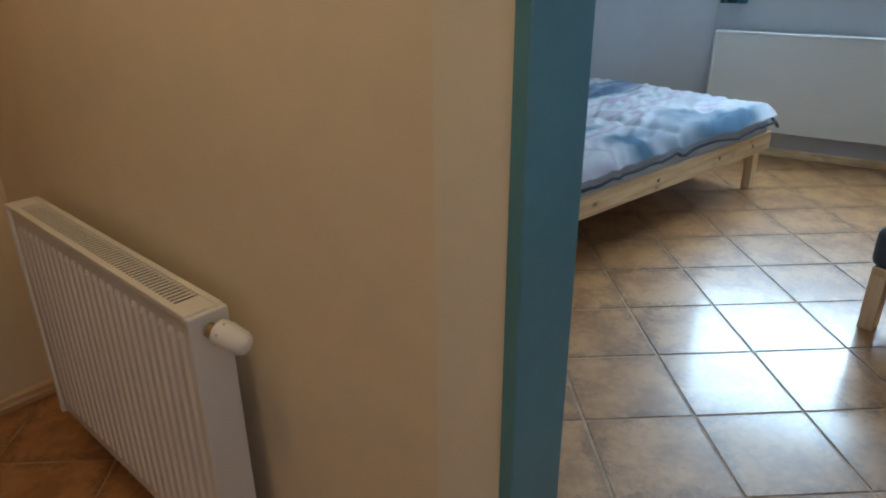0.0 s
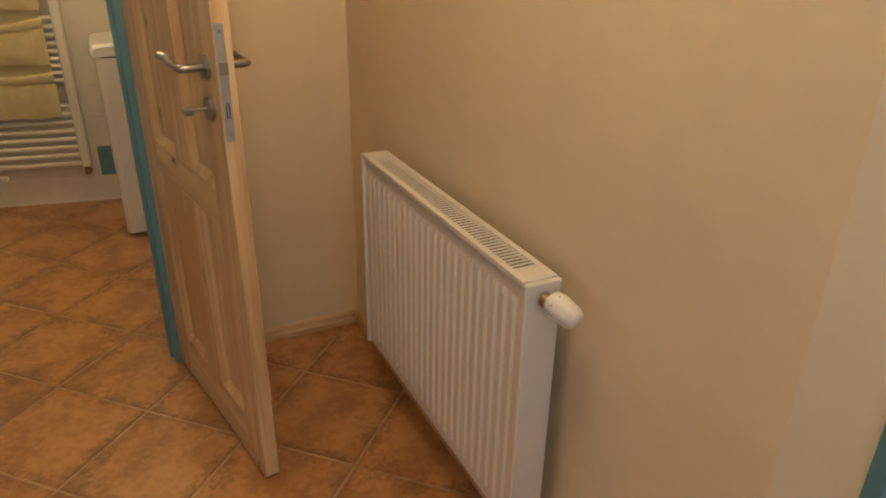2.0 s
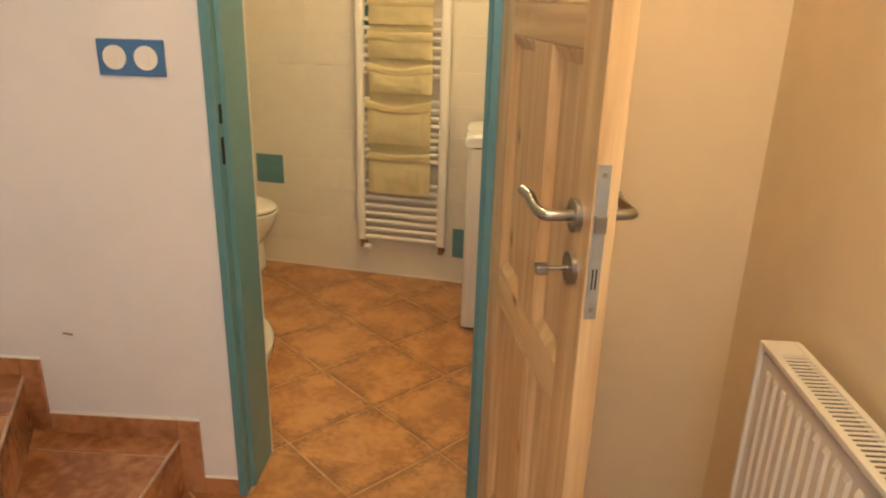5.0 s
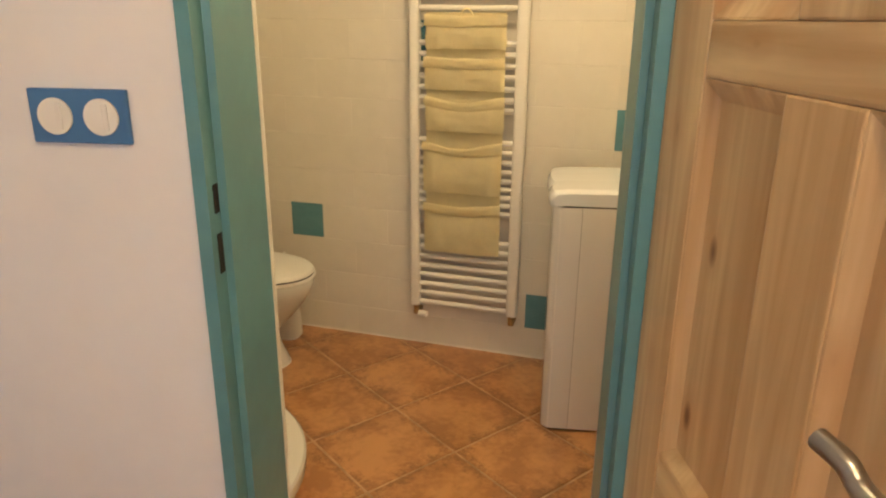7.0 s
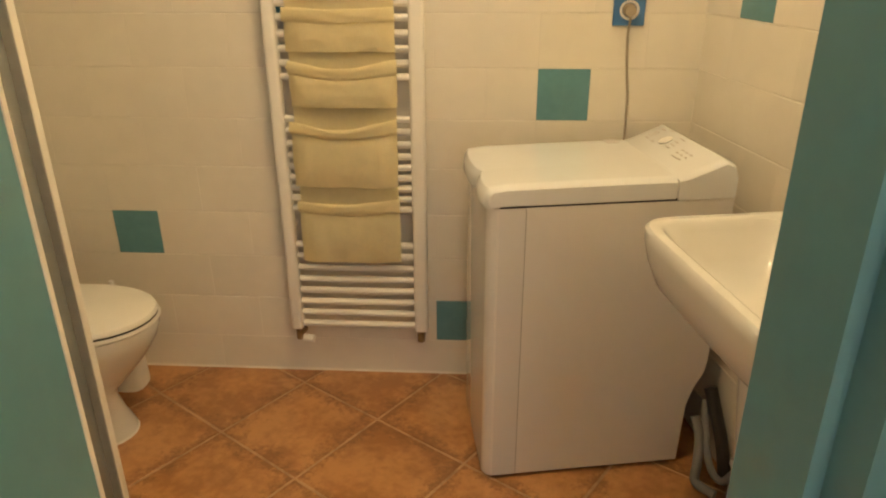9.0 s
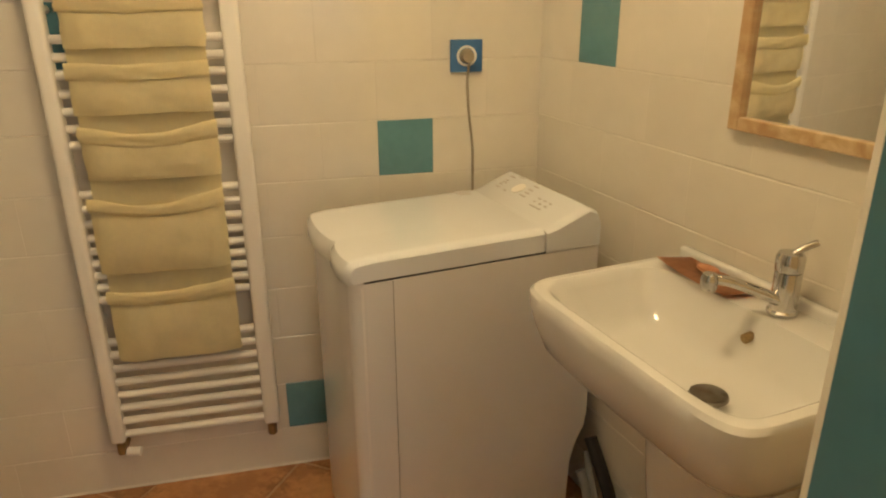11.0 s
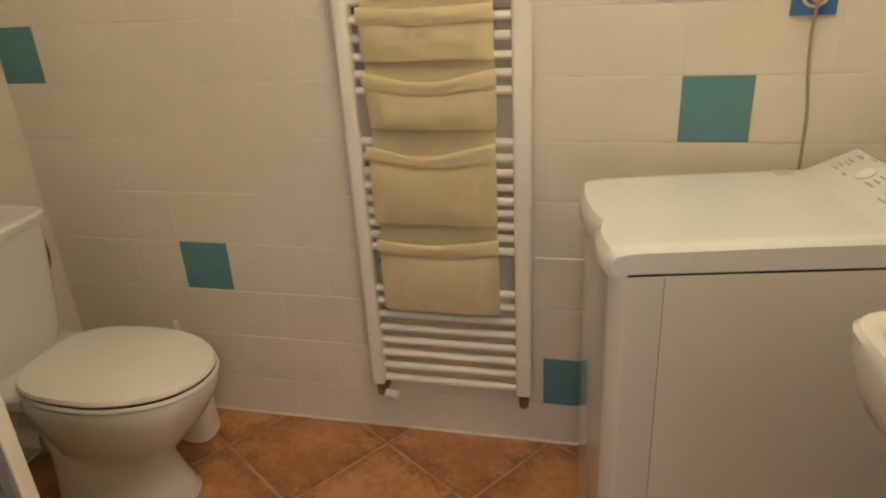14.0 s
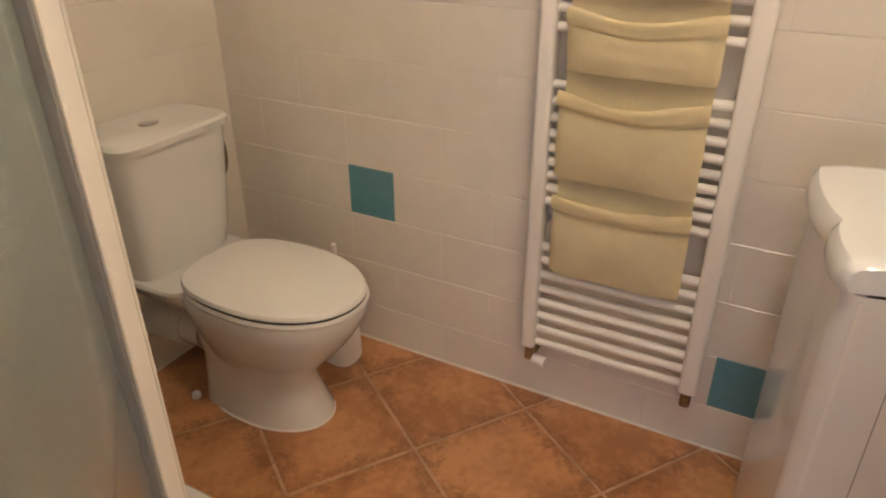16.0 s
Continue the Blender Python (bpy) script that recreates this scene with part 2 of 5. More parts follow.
PINE_Y = pine("pale_pine_crosswise", 1.10, 1)
INK = mat("grey_print", (0.46, 0.43, 0.42), 0.5)
MATTRESS = mat("white_cotton", (0.52, 0.53, 0.56), 0.9, var=0.06, scale=12, bump=0.3, bump_scale=300)
GREYCLOTH = mat("grey_wool_cloth", (0.12, 0.125, 0.14), 0.95, var=0.2, scale=20, bump=0.5, bump_scale=300)
# dark blue-grey that paints the shade below the duvet's edges
EDGESHADE = mat("duvet_edge_shade", (0.045, 0.05, 0.07), 0.9, var=0.2, scale=15)
DUVET = mat("duvet_print_and_fold_shade", (0.78, 0.78, 0.80), 0.85)
nt = DUVET.node_tree
tc, nz = nt.nodes.new("ShaderNodeTexCoord"), nt.nodes.new("ShaderNodeTexNoise")
mpd = nt.nodes.new("ShaderNodeMapping")
mpd.inputs["Scale"].default_value = (1.5, 0.75, 1.0)
nt.links.new(tc.outputs["Object"], mpd.inputs[0])
nz.inputs["Scale"].default_value, nz.inputs["Detail"].default_value, nz.inputs["Distortion"].default_value = 1.35, 3, 0.4
nt.links.new(mpd.outputs[0], nz.inputs["Vector"])
rp = nt.nodes.new("ShaderNodeValToRGB")
# blue, white and violet print; its darkest blues also paint shadowed folds
for pos, col in ((0.32, (0.08, 0.13, 0.24)), (0.39, (0.32, 0.40, 0.52)), (0.43, (0.78, 0.79, 0.81)), (0.47, (0.88, 0.86, 0.87)), (0.51, (0.68, 0.58, 0.70)), (0.545, (0.88, 0.86, 0.87)), (0.60, (0.72, 0.74, 0.79)), (0.68, (0.14, 0.26, 0.38))):
    el = rp.color_ramp.elements.new(pos)
    el.color = (*col, 1)
rp.color_ramp.elements.remove(rp.color_ramp.elements[0])
rp.color_ramp.elements.remove(rp.color_ramp.elements[-1])
nt.links.new(nz.outputs[0], rp.inputs[0])
nt.links.new(rp.outputs[0], nt.nodes["Principled BSDF"].inputs["Base Color"])

MIRROR = bpy.data.materials.new("mirror_silver")
MIRROR.use_nodes = True
MIRROR.node_tree.nodes["Principled BSDF"].inputs["Metallic"].default_value = 1.0
MIRROR.node_tree.nodes["Principled BSDF"].inputs["Roughness"].default_value = 0.02
MIRROR.node_tree.nodes["Principled BSDF"].inputs["Base Color"].default_value = (0.88, 0.90, 0.89, 1)
GLASS = bpy.data.materials.new("milky_shower_glass")
GLASS.use_nodes = True
gb = GLASS.node_tree.nodes["Principled BSDF"]
gb.inputs["Base Color"].default_value = (0.72, 0.76, 0.72, 1)
gb.inputs["Transmission Weight"].default_value = 0.86
gb.inputs["Roughness"].default_value = 0.22
gb.inputs["IOR"].default_value = 1.25
PANE = bpy.data.materials.new("window_glass")
PANE.use_nodes = True
pb = PANE.node_tree.nodes["Principled BSDF"]
pb.inputs["Transmission Weight"].default_value, pb.inputs["Roughness"].default_value, pb.inputs["IOR"].default_value = 1.0, 0.0, 1.1
SKYGLOW = bpy.data.materials.new("overcast_sky")
SKYGLOW.use_nodes = True
sb = SKYGLOW.node_tree.nodes["Principled BSDF"]
sb.inputs["Base Color"].default_value = (0.5, 0.55, 0.6, 1)
sb.inputs["Emission Color"].default_value, sb.inputs["Emission Strength"].default_value = (0.70, 0.87, 1.0, 1), 20.0
BULBGLOW = bpy.data.materials.new("lamp_glass")
BULBGLOW.use_nodes = True
lb = BULBGLOW.node_tree.nodes["Principled BSDF"]
lb.inputs["Base Color"].default_value = (0.8, 0.75, 0.6, 1)
lb.inputs["Emission Color"].default_value, lb.inputs["Emission Strength"].default_value = (1.0, 0.78, 0.48, 1), 4.0

# ---- mesh helpers ----


def finish(bm, name, material, smooth=False):
    bmesh.ops.recalc_face_normals(bm, faces=bm.faces)
    me = bpy.data.meshes.new(name)
    bm.to_mesh(me)
    bm.free()
    me.materials.append(material)
    if smooth:
        me.polygons.foreach_set("use_smooth", [True] * len(me.polygons))
        me.set_sharp_from_angle(angle=radians(38))
    return me


def part(name, bm, material, parent=None, label="", smooth=False):
    ob = new(name, finish(bm, name, material, smooth))
    ob.parent = parent
    return tagged(ob, label)


def thing(name, m, label, category, group="", kind=""):
    ob = new(name)
    ob.empty_display_size = 0.1
    ob.matrix_world = m
    return tagged(ob, label, category, group, kind)


def cuboid(lo, hi, bevel=0.0, segments=2, bm=None, m=None):
    bm = bm or bmesh.new()
    lo, hi = Vector(lo), Vector(hi)
    g = bmesh.ops.create_cube(bm, size=1, matrix=Matrix.Translation((lo + hi) / 2) @ Matrix.Diagonal((*(hi - lo), 1)))
    if bevel:
        es = {e for v in g["verts"] for e in v.link_edges}
        r = bmesh.ops.bevel(bm, geom=list(es), offset=bevel, segments=segments, profile=0.6, affect="EDGES")
    if m is not None:
        bmesh.ops.transform(bm, matrix=m, verts=bm.verts)
    return bm


def rod(a, b, r, n=12, bm=None, r2=None):
    bm = bm or bmesh.new()
    a, b = Vector(a), Vector(b)
    m = Matrix.Translation((a + b) / 2) @ (b - a).to_track_quat("Z", "Y").to_matrix().to_4x4()
    bmesh.ops.create_cone(bm, segments=n, radius1=r, radius2=r if r2 is None else r2, depth=(b - a).length, cap_ends=True, matrix=m)
    return bm


def loft(rings, bm=None, cap=True):
    """Skins a stack of rings with equal point counts."""
    bm = bm or bmesh.new()
    vs = [[bm.verts.new(p) for p in ring] for ring in rings]
    n = len(rings[0])
    for a, b in zip(vs, vs[1:]):
        for i in range(n):
            bm.faces.new((a[i], a[(i + 1) % n], b[(i + 1) % n], b[i]))
    if cap:
        bm.faces.new(vs[0])
        bm.faces.new(vs[-1])
    return bm


def sweep(points, r, n=10, bm=None):
    """A round tube along points."""
    pts = [Vector(p) for p in points]
    rings = []
    for i, p in enumerate(pts):
        d = (pts[min(i + 1, len(pts) - 1)] - pts[max(i - 1, 0)]).normalized()
        side = d.cross(Vector((0.13, 0.31, 0.94))).normalized()
        up = side.cross(d)
        rings.append([p + r * (math.cos(2 * math.pi * k / n) * side + math.sin(2 * math.pi * k / n) * up) for k in range(n)])
    return loft(rings, bm)


def curve(points, steps=8):
    """A smooth line through points."""
    p = [Vector(q) for q in points]
    p = [2 * p[0] - p[1]] + p + [2 * p[-1] - p[-2]]
    out = []
    for i in range(1, len(p) - 2):
        for k in range(steps):
            t = k / steps
            out.append(0.5 * (2 * p[i] + (p[i + 1] - p[i - 1]) * t + (2 * p[i - 1] - 5 * p[i] + 4 * p[i + 1] - p[i + 2]) * t ** 2 + (3 * p[i] - p[i - 1] - 3 * p[i + 1] + p[i + 2]) * t ** 3))
    return out + [p[-2]]


def super_ring(cx, cy, rx, ry, z, n=40, power=2.0, tilt=0.0):
    """A rounded-rectangle or oval ring."""
    out = []
    for k in range(n):
        a = 2 * math.pi * k / n
        c, s = math.cos(a), math.sin(a)
        x, y = rx * math.copysign(abs(c) ** (2 / power), c), ry * math.copysign(abs(s) ** (2 / power), s)
        out.append((cx + x, cy + y, z + tilt * y))
    return out


def prism(outline, z0, z1, bm=None):
    bm = bm or bmesh.new()
    return loft([[(x, y, z0) for x, y in outline], [(x, y, z1) for x, y in outline]], bm)


def structure(name, bm, material, label="", parent=None):
    ob = part(name, bm, material, parent)
    return tagged(ob, label, name.split("_")[0], "", "structure")


# ---- plan ----
BATH = pose(-3.872, -1.772, 0, 0, 0, -10.49)      # x off the towel-rail wall, y along it
HX, RY = -1.905, 0.475                            # hall: wall with the bathroom door, wall with the radiator
H = 2.55


def b2(x, y):
    v = BATH @ Vector((x, y, 0))
    return (v.x, v.y)


def face_x(y):
    """Bathroom face of the door wall."""
    return -2.104 + 0.10 * (y + 0.80)


NE = (-3.462, 0.450)
SW = b2(1.555, 0.0)
bath_poly = [(-3.872, -1.772), SW, (face_x(-0.80), -0.80), (face_x(0.45), 0.45), NE]
hall_poly = [(HX, -2.40), (1.40, -2.40), (1.40, RY), (HX, RY)]
bed_poly = [(-2.45, 0.60), (2.2, 0.60), (2.2, 5.44), (-1.56, 4.63), (-2.45, 4.14)]
door_poly = [(face_x(-0.80), -0.80), (HX, -0.80), (HX, -0.18), (face_x(-0.18), -0.18)]
gap_poly = [(-0.096, RY), (0.714, RY), (0.714, 0.60), (-0.096, 0.60)]


def wall(name, outline, material, z0=0.0, z1=H, label=""):
    return structure(name, prism(outline, z0 - 0.05, z1), material, label)


# door wall of the hall: left part white, right part apricot, lintel above the opening
wall("wall_west_1", [(HX, -2.40), (HX, -0.834), (face_x(-0.834), -0.834), (face_x(-2.10), -2.10), (HX - 0.3, -2.40)], WHITEWALL, label="plain white plastered wall beside the stairs")
wall("wall_west_2", [(HX, -0.148), (HX, RY), (HX, RY + 0.12), (face_x(0.45), RY + 0.12), (face_x(-0.148), -0.148)], APRICOT, label="apricot plastered wall behind the open door")
wall("wall_west_3", [(HX, -0.834), (HX, -0.148), (face_x(-0.148), -0.148), (face_x(-0.834), -0.834)], WHITEWALL, 2.08, label="plain plaster above the bathroom door")
# radiator wall
wall("wall_north_1", [(HX, RY), (-0.117, RY), (-0.117, 0.59), (HX, 0.59)], APRICOT, label="apricot plastered wall behind the radiator")
wall("wall_north_2", [(0.741, RY), (1.40, RY), (1.40, 0.59), (0.741, 0.59)], APRICOT, label="plain apricot plastered wall")
wall("wall_north_3", [(-0.117, RY), (0.741, RY), (0.741, 0.59), (-0.117, 0.59)], APRICOT, 2.08, label="plain plaster above the bedroom door")
# hall, behind the camera, with an added, unseen window at its end
wall("wall_east_1", [(1.40, -2.40), (1.55, -2.40), (1.55, -0.85), (1.40, -0.85)], WHITEWALL)
wall("wall_east_2", [(1.40, 0.35), (1.55, 0.35), (1.55, 0.59), (1.40, 0.59)], WHITEWALL)
wall("wall_east_3", [(1.40, -0.85), (1.55, -0.85), (1.55, 0.35), (1.40, 0.35)], WHITEWALL, 0, 1.0)
wall("wall_east_4", [(1.40, -0.85), (1.55, -0.85), (1.55, 0.35), (1.40, 0.35)], WHITEWALL, 2.25)
wall("wall_south", [(-2.2, -2.40), (-2.2, -2.52), (1.55, -2.52), (1.55, -2.40)], WHITEWALL)
# bathroom backing behind the tiles


def tiled(name, a, b, thick, label, lead=0.1):
    """A backing wall from a to b (its face to the left of the line a-b), and the frame of its face."""
    a, b = Vector((*a, 0)), Vector((*b, 0))
    d = (b - a).normalized()
    n = Vector((-d.y, d.x, 0))
    o = [a - d * lead, b + d * 0.1, b + d * 0.1 - n * thick, a - d * lead - n * thick]
    ob = wall(name, [(p.x - n.x * 0.0014, p.y - n.y * 0.0014) for p in o], WGROUT, label=label)
    m = Matrix((( d.x, n.x, 0, a.x), (d.y, n.y, 0, a.y), (0, 0, 1, 0), (0, 0, 0, 1)))
    return ob, m, (b - a).length


back_wall, back_m, back_len = tiled("wall_bath_back", NE, (-3.872, -1.772), 0.15, "cream tiled wall with scattered teal tiles")
right_wall, right_m, right_len = tiled("wall_bath_right", (face_x(0.45) - 0.0, 0.45), NE, 0.12, "cream tiled wall behind the washbasin", 0.0)
left_wall, left_m, left_len = tiled("wall_bath_left", (-3.872, -1.772), SW, 0.15, "cream tiled wall behind the toilet")

# bedroom
FD = Vector((0.978, 0.209, 0))


def far(s, out=0.0):
    """A point of the bedroom's window wall, s along it from its corner, out metres into the room."""
    return (-1.56 + FD.x * s + FD.y * out, 4.63 + FD.y * s - FD.x * out)


wall("wall_bed_west", [(-2.45, 0.60), (-2.45, 4.14), (-2.60, 4.14), (-2.60, 0.60)], BEDWALL)
wall("wall_bed_corner", [(-2.45, 4.14), far(0), far(0, -0.15), (-2.55, 4.22)], BEDWALL)
wall("wall_bed_window_1", [far(0), far(0.10), far(0.10, -0.3), far(-0.03, -0.3)], BEDWALL)
wall("wall_bed_window_2", [far(1.50), far(3.9), far(3.9, -0.3), far(1.50, -0.3)], BEDWALL)
wall("wall_bed_window_3", [far(0.10), far(1.50), far(1.50, -0.3), far(0.10, -0.3)], BEDWALL, 0, 1.02)
wall("wall_bed_window_4", [far(0.10), far(1.50), far(1.50, -0.3), far(0.10, -0.3)], BEDWALL, 2.15)
wall("wall_bed_east", [(2.2, 0.60), (2.35, 0.60), (2.35, 5.6), (2.2, 5.6)], BEDWALL)
wall("wall_bed_south_1", [(-2.60, 0.594), (-0.117, 0.594), (-0.117, 0.604), (-2.60, 0.604)], BEDWALL)
wall("wall_bed_south_2", [(0.741, 0.594), (2.35, 0.594), (2.35, 0.604), (0.741, 0.604)], BEDWALL)
wall("wall_bed_south_3", [(-0.117, 0.594), (0.741, 0.594), (0.741, 0.604), (-0.117, 0.604)], BEDWALL, 2.08)
structure("ceiling", cuboid((-4.3, -2.6, H), (2.4, 5.8, H + 0.12)), CEILING, "plain white ceiling")
floor = structure("floor", cuboid((-4.3, -2.6, -0.12), (2.4, 5.8, -0.0022)), GROUT, "terracotta tiles laid diagonally with sand-coloured joints")

# ---- hall ----


def door_frame(name, m, width, depth_l, depth_r, label, f=0.034, proud=0.010, rebate=True):
    """A pressed-steel frame: face strips on the hall side, a rebate, and reveals through the wall. x across, y into the wall."""
    t = thing(name, m, label, "door frame", kind="structure")
    for side, dep in ((-1, depth_l), (1, depth_r)):
        x0 = side * width / 2
        o = [(x0 + side * f, -proud), (x0 + side * 0.012, -proud), (x0 + side * 0.012, 0.030), (x0, 0.034), (x0, dep), (x0 + side * 0.010, dep), (x0 + side * f, 0.03)]
        if not rebate:
            o = [(x0 + side * f, -proud), (x0 + side * 0.002, -proud), (x0, -proud + 0.002), (x0, dep), (x0 + side * 0.010, dep), (x0 + side * f, 0.03)]
        part("jamb", prism(o, 0.0, 2.02), TEAL, t)
    head = bmesh.new()
    cuboid((-width / 2 - f, -proud, 2.02), (width / 2 + f, 0.03, 2.06), bm=head)
    cuboid((-width / 2, 0.034, 2.00), (width / 2, min(depth_l, depth_r), 2.02), bm=head)
    part("head", head, TEAL, t)
    return t


m_bath = Matrix(((0, -1, 0, HX), (1, 0, 0, -0.49), (0, 0, 1, 0), (0, 0, 0, 1)))
bath_frame = door_frame("door_frame_1", m_bath, 0.62, HX - face_x(-0.80) - 0.002, HX - face_x(-0.18) - 0.004, "teal painted steel frame of the bathroom door")
for z0, z1 in ((1.080, 1.126), (0.980, 1.046)):
    part("strike_hole", cuboid((-0.3226, 0.009, z0 - 0.010), (-0.3200, 0.024, z1 - 0.010)), DARK, bath_frame)
bed_frame = door_frame("door_frame_2", pose(0.309, RY, 0), 0.81, 0.105, 0.105, "teal painted steel frame of the bedroom door", 0.020, 0.006, False)


def panel_door(m):
    """A panelled pine door, x from the hinge, y through the leaf, z up."""
    t = thing("door_1", m, "open knotty pine panel door with steel lever handles", "door", kind="structure")
    W, T = 0.672, 0.038
    for name, x0, x1, z0, z1 in (("stile", 0, 0.112, 0.012, 1.98), ("stile", 0.570, W, 0.012, 1.98), ("mullion", 0.292, 0.410, 0.155, 0.70), ("mullion", 0.292, 0.410, 0.785, 1.30), ("mullion", 0.292, 0.410, 1.365, 1.86)):
        part(name, cuboid((x0, 0, z0), (x1, T, z1), 0.003), PINE, t)
    for z0, z1 in ((0.012, 0.155), (0.70, 0.785), (1.30, 1.365), (1.86, 1.98)):
        bm = cuboid((0, 0, 0), (T, T - 0.002, 0.458), 0.003)
        bmesh.ops.transform(bm, matrix=Matrix.Diagonal(((z1 - z0) / T, 1, 1, 1)), verts=bm.verts)
        rail = part("rail", bm, PINE, t)
        rail.matrix_basis = Matrix(((0, 0, 1, 0.112), (0, 1, 0, 0.001), (-1, 0, 0, z1), (0, 0, 0, 1)))
    for z0, z1 in ((0.155, 0.70), (0.785, 1.30), (1.365, 1.86)):
        for x0, x1 in ((0.112, 0.292), (0.410, 0.570)):
            bm = bmesh.new()
            rings = []
            for inset, depth in ((0.0, 0.0185), (0.0, 0.0015), (0.003, 0.0022), (0.024, 0.0145), (0.028, 0.0145)):
                rings.append([(x0 + inset, depth, z0 + inset), (x1 - inset, depth, z0 + inset), (x1 - inset, depth, z1 - inset), (x0 + inset, depth, z1 - inset)])
            front = loft(rings)
            loft([[(x, T - y, z) for x, y, z in r] for r in rings], front)
            part("panel", front, PINE, t)
    for y, s, lift in ((0.0, -1, 1.0), (T, 1, 0.2)):
        for z, nm in ((1.064, "handle_rosette"), (0.979, "key_rosette")):
            part(nm, rod((0.614, y, z), (0.614, y + s * 0.009, z), 0.026, 24), STEEL, t, smooth=True)
        h = sweep(curve([(0.614, y + s * 0.009, 1.064), (0.614, y + s * 0.040, 1.064), (0.606, y + s * 0.052, 1.064), (0.578, y + s * 0.054, 1.064), (0.556, y + s * 0.054, 1.065), (0.546, y + s * 0.055, 1.064 + 0.006 * lift), (0.538, y + s * 0.057, 1.064 + 0.011 * lift), (0.514, y + s * 0.062, 1.064 + 0.014 * lift)]), 0.0088)
        part("lever", h, STEEL, t, "polished steel lever", True)
    key = rod((0.614, -0.009, 0.979), (0.614, -0.040, 0.979), 0.0035)
    key2 = cuboid((0.604, -0.060, 0.971), (0.624, -0.040, 0.987), 0.004)
    k = part("key", key, STEEL, t, smooth=True)
    part("key_bow", key2, STEEL, k)
    part("lock_plate", cuboid((W - 0.0005, 0.003, 0.920), (W + 0.003, 0.022, 1.155), 0.001), PLATE, t)
    part("latch", cuboid((W + 0.003, 0.004, 1.056), (W + 0.011, 0.021, 1.082), 0.002), STEEL, t)
    bolt = part("bolt", cuboid((W + 0.0028, 0.006, 0.964), (W + 0.0040, 0.019, 1.004), 0.0005), PLATE, t)
    for ya in (0.0085, 0.0140):
        part("slot", cuboid((W + 0.0038, ya, 0.968), (W + 0.0044, ya + 0.0022, 1.000)), DARK, bolt, "narrow dark slot")
    for zs in (0.935, 1.140):
        part("screw", rod((W + 0.0028, 0.0125, zs), (W + 0.0036, 0.0125, zs), 0.0038, 14), STEEL, t, smooth=True)
    for z in (0.23, 1.73):
        part("hinge", rod((-0.006, 0.005, z), (-0.006, 0.005, z + 0.09), 0.008), STEEL, t, smooth=True)
    return t


panel_door(pose(-1.893, -0.150, 0, 0, 0, 10.7))


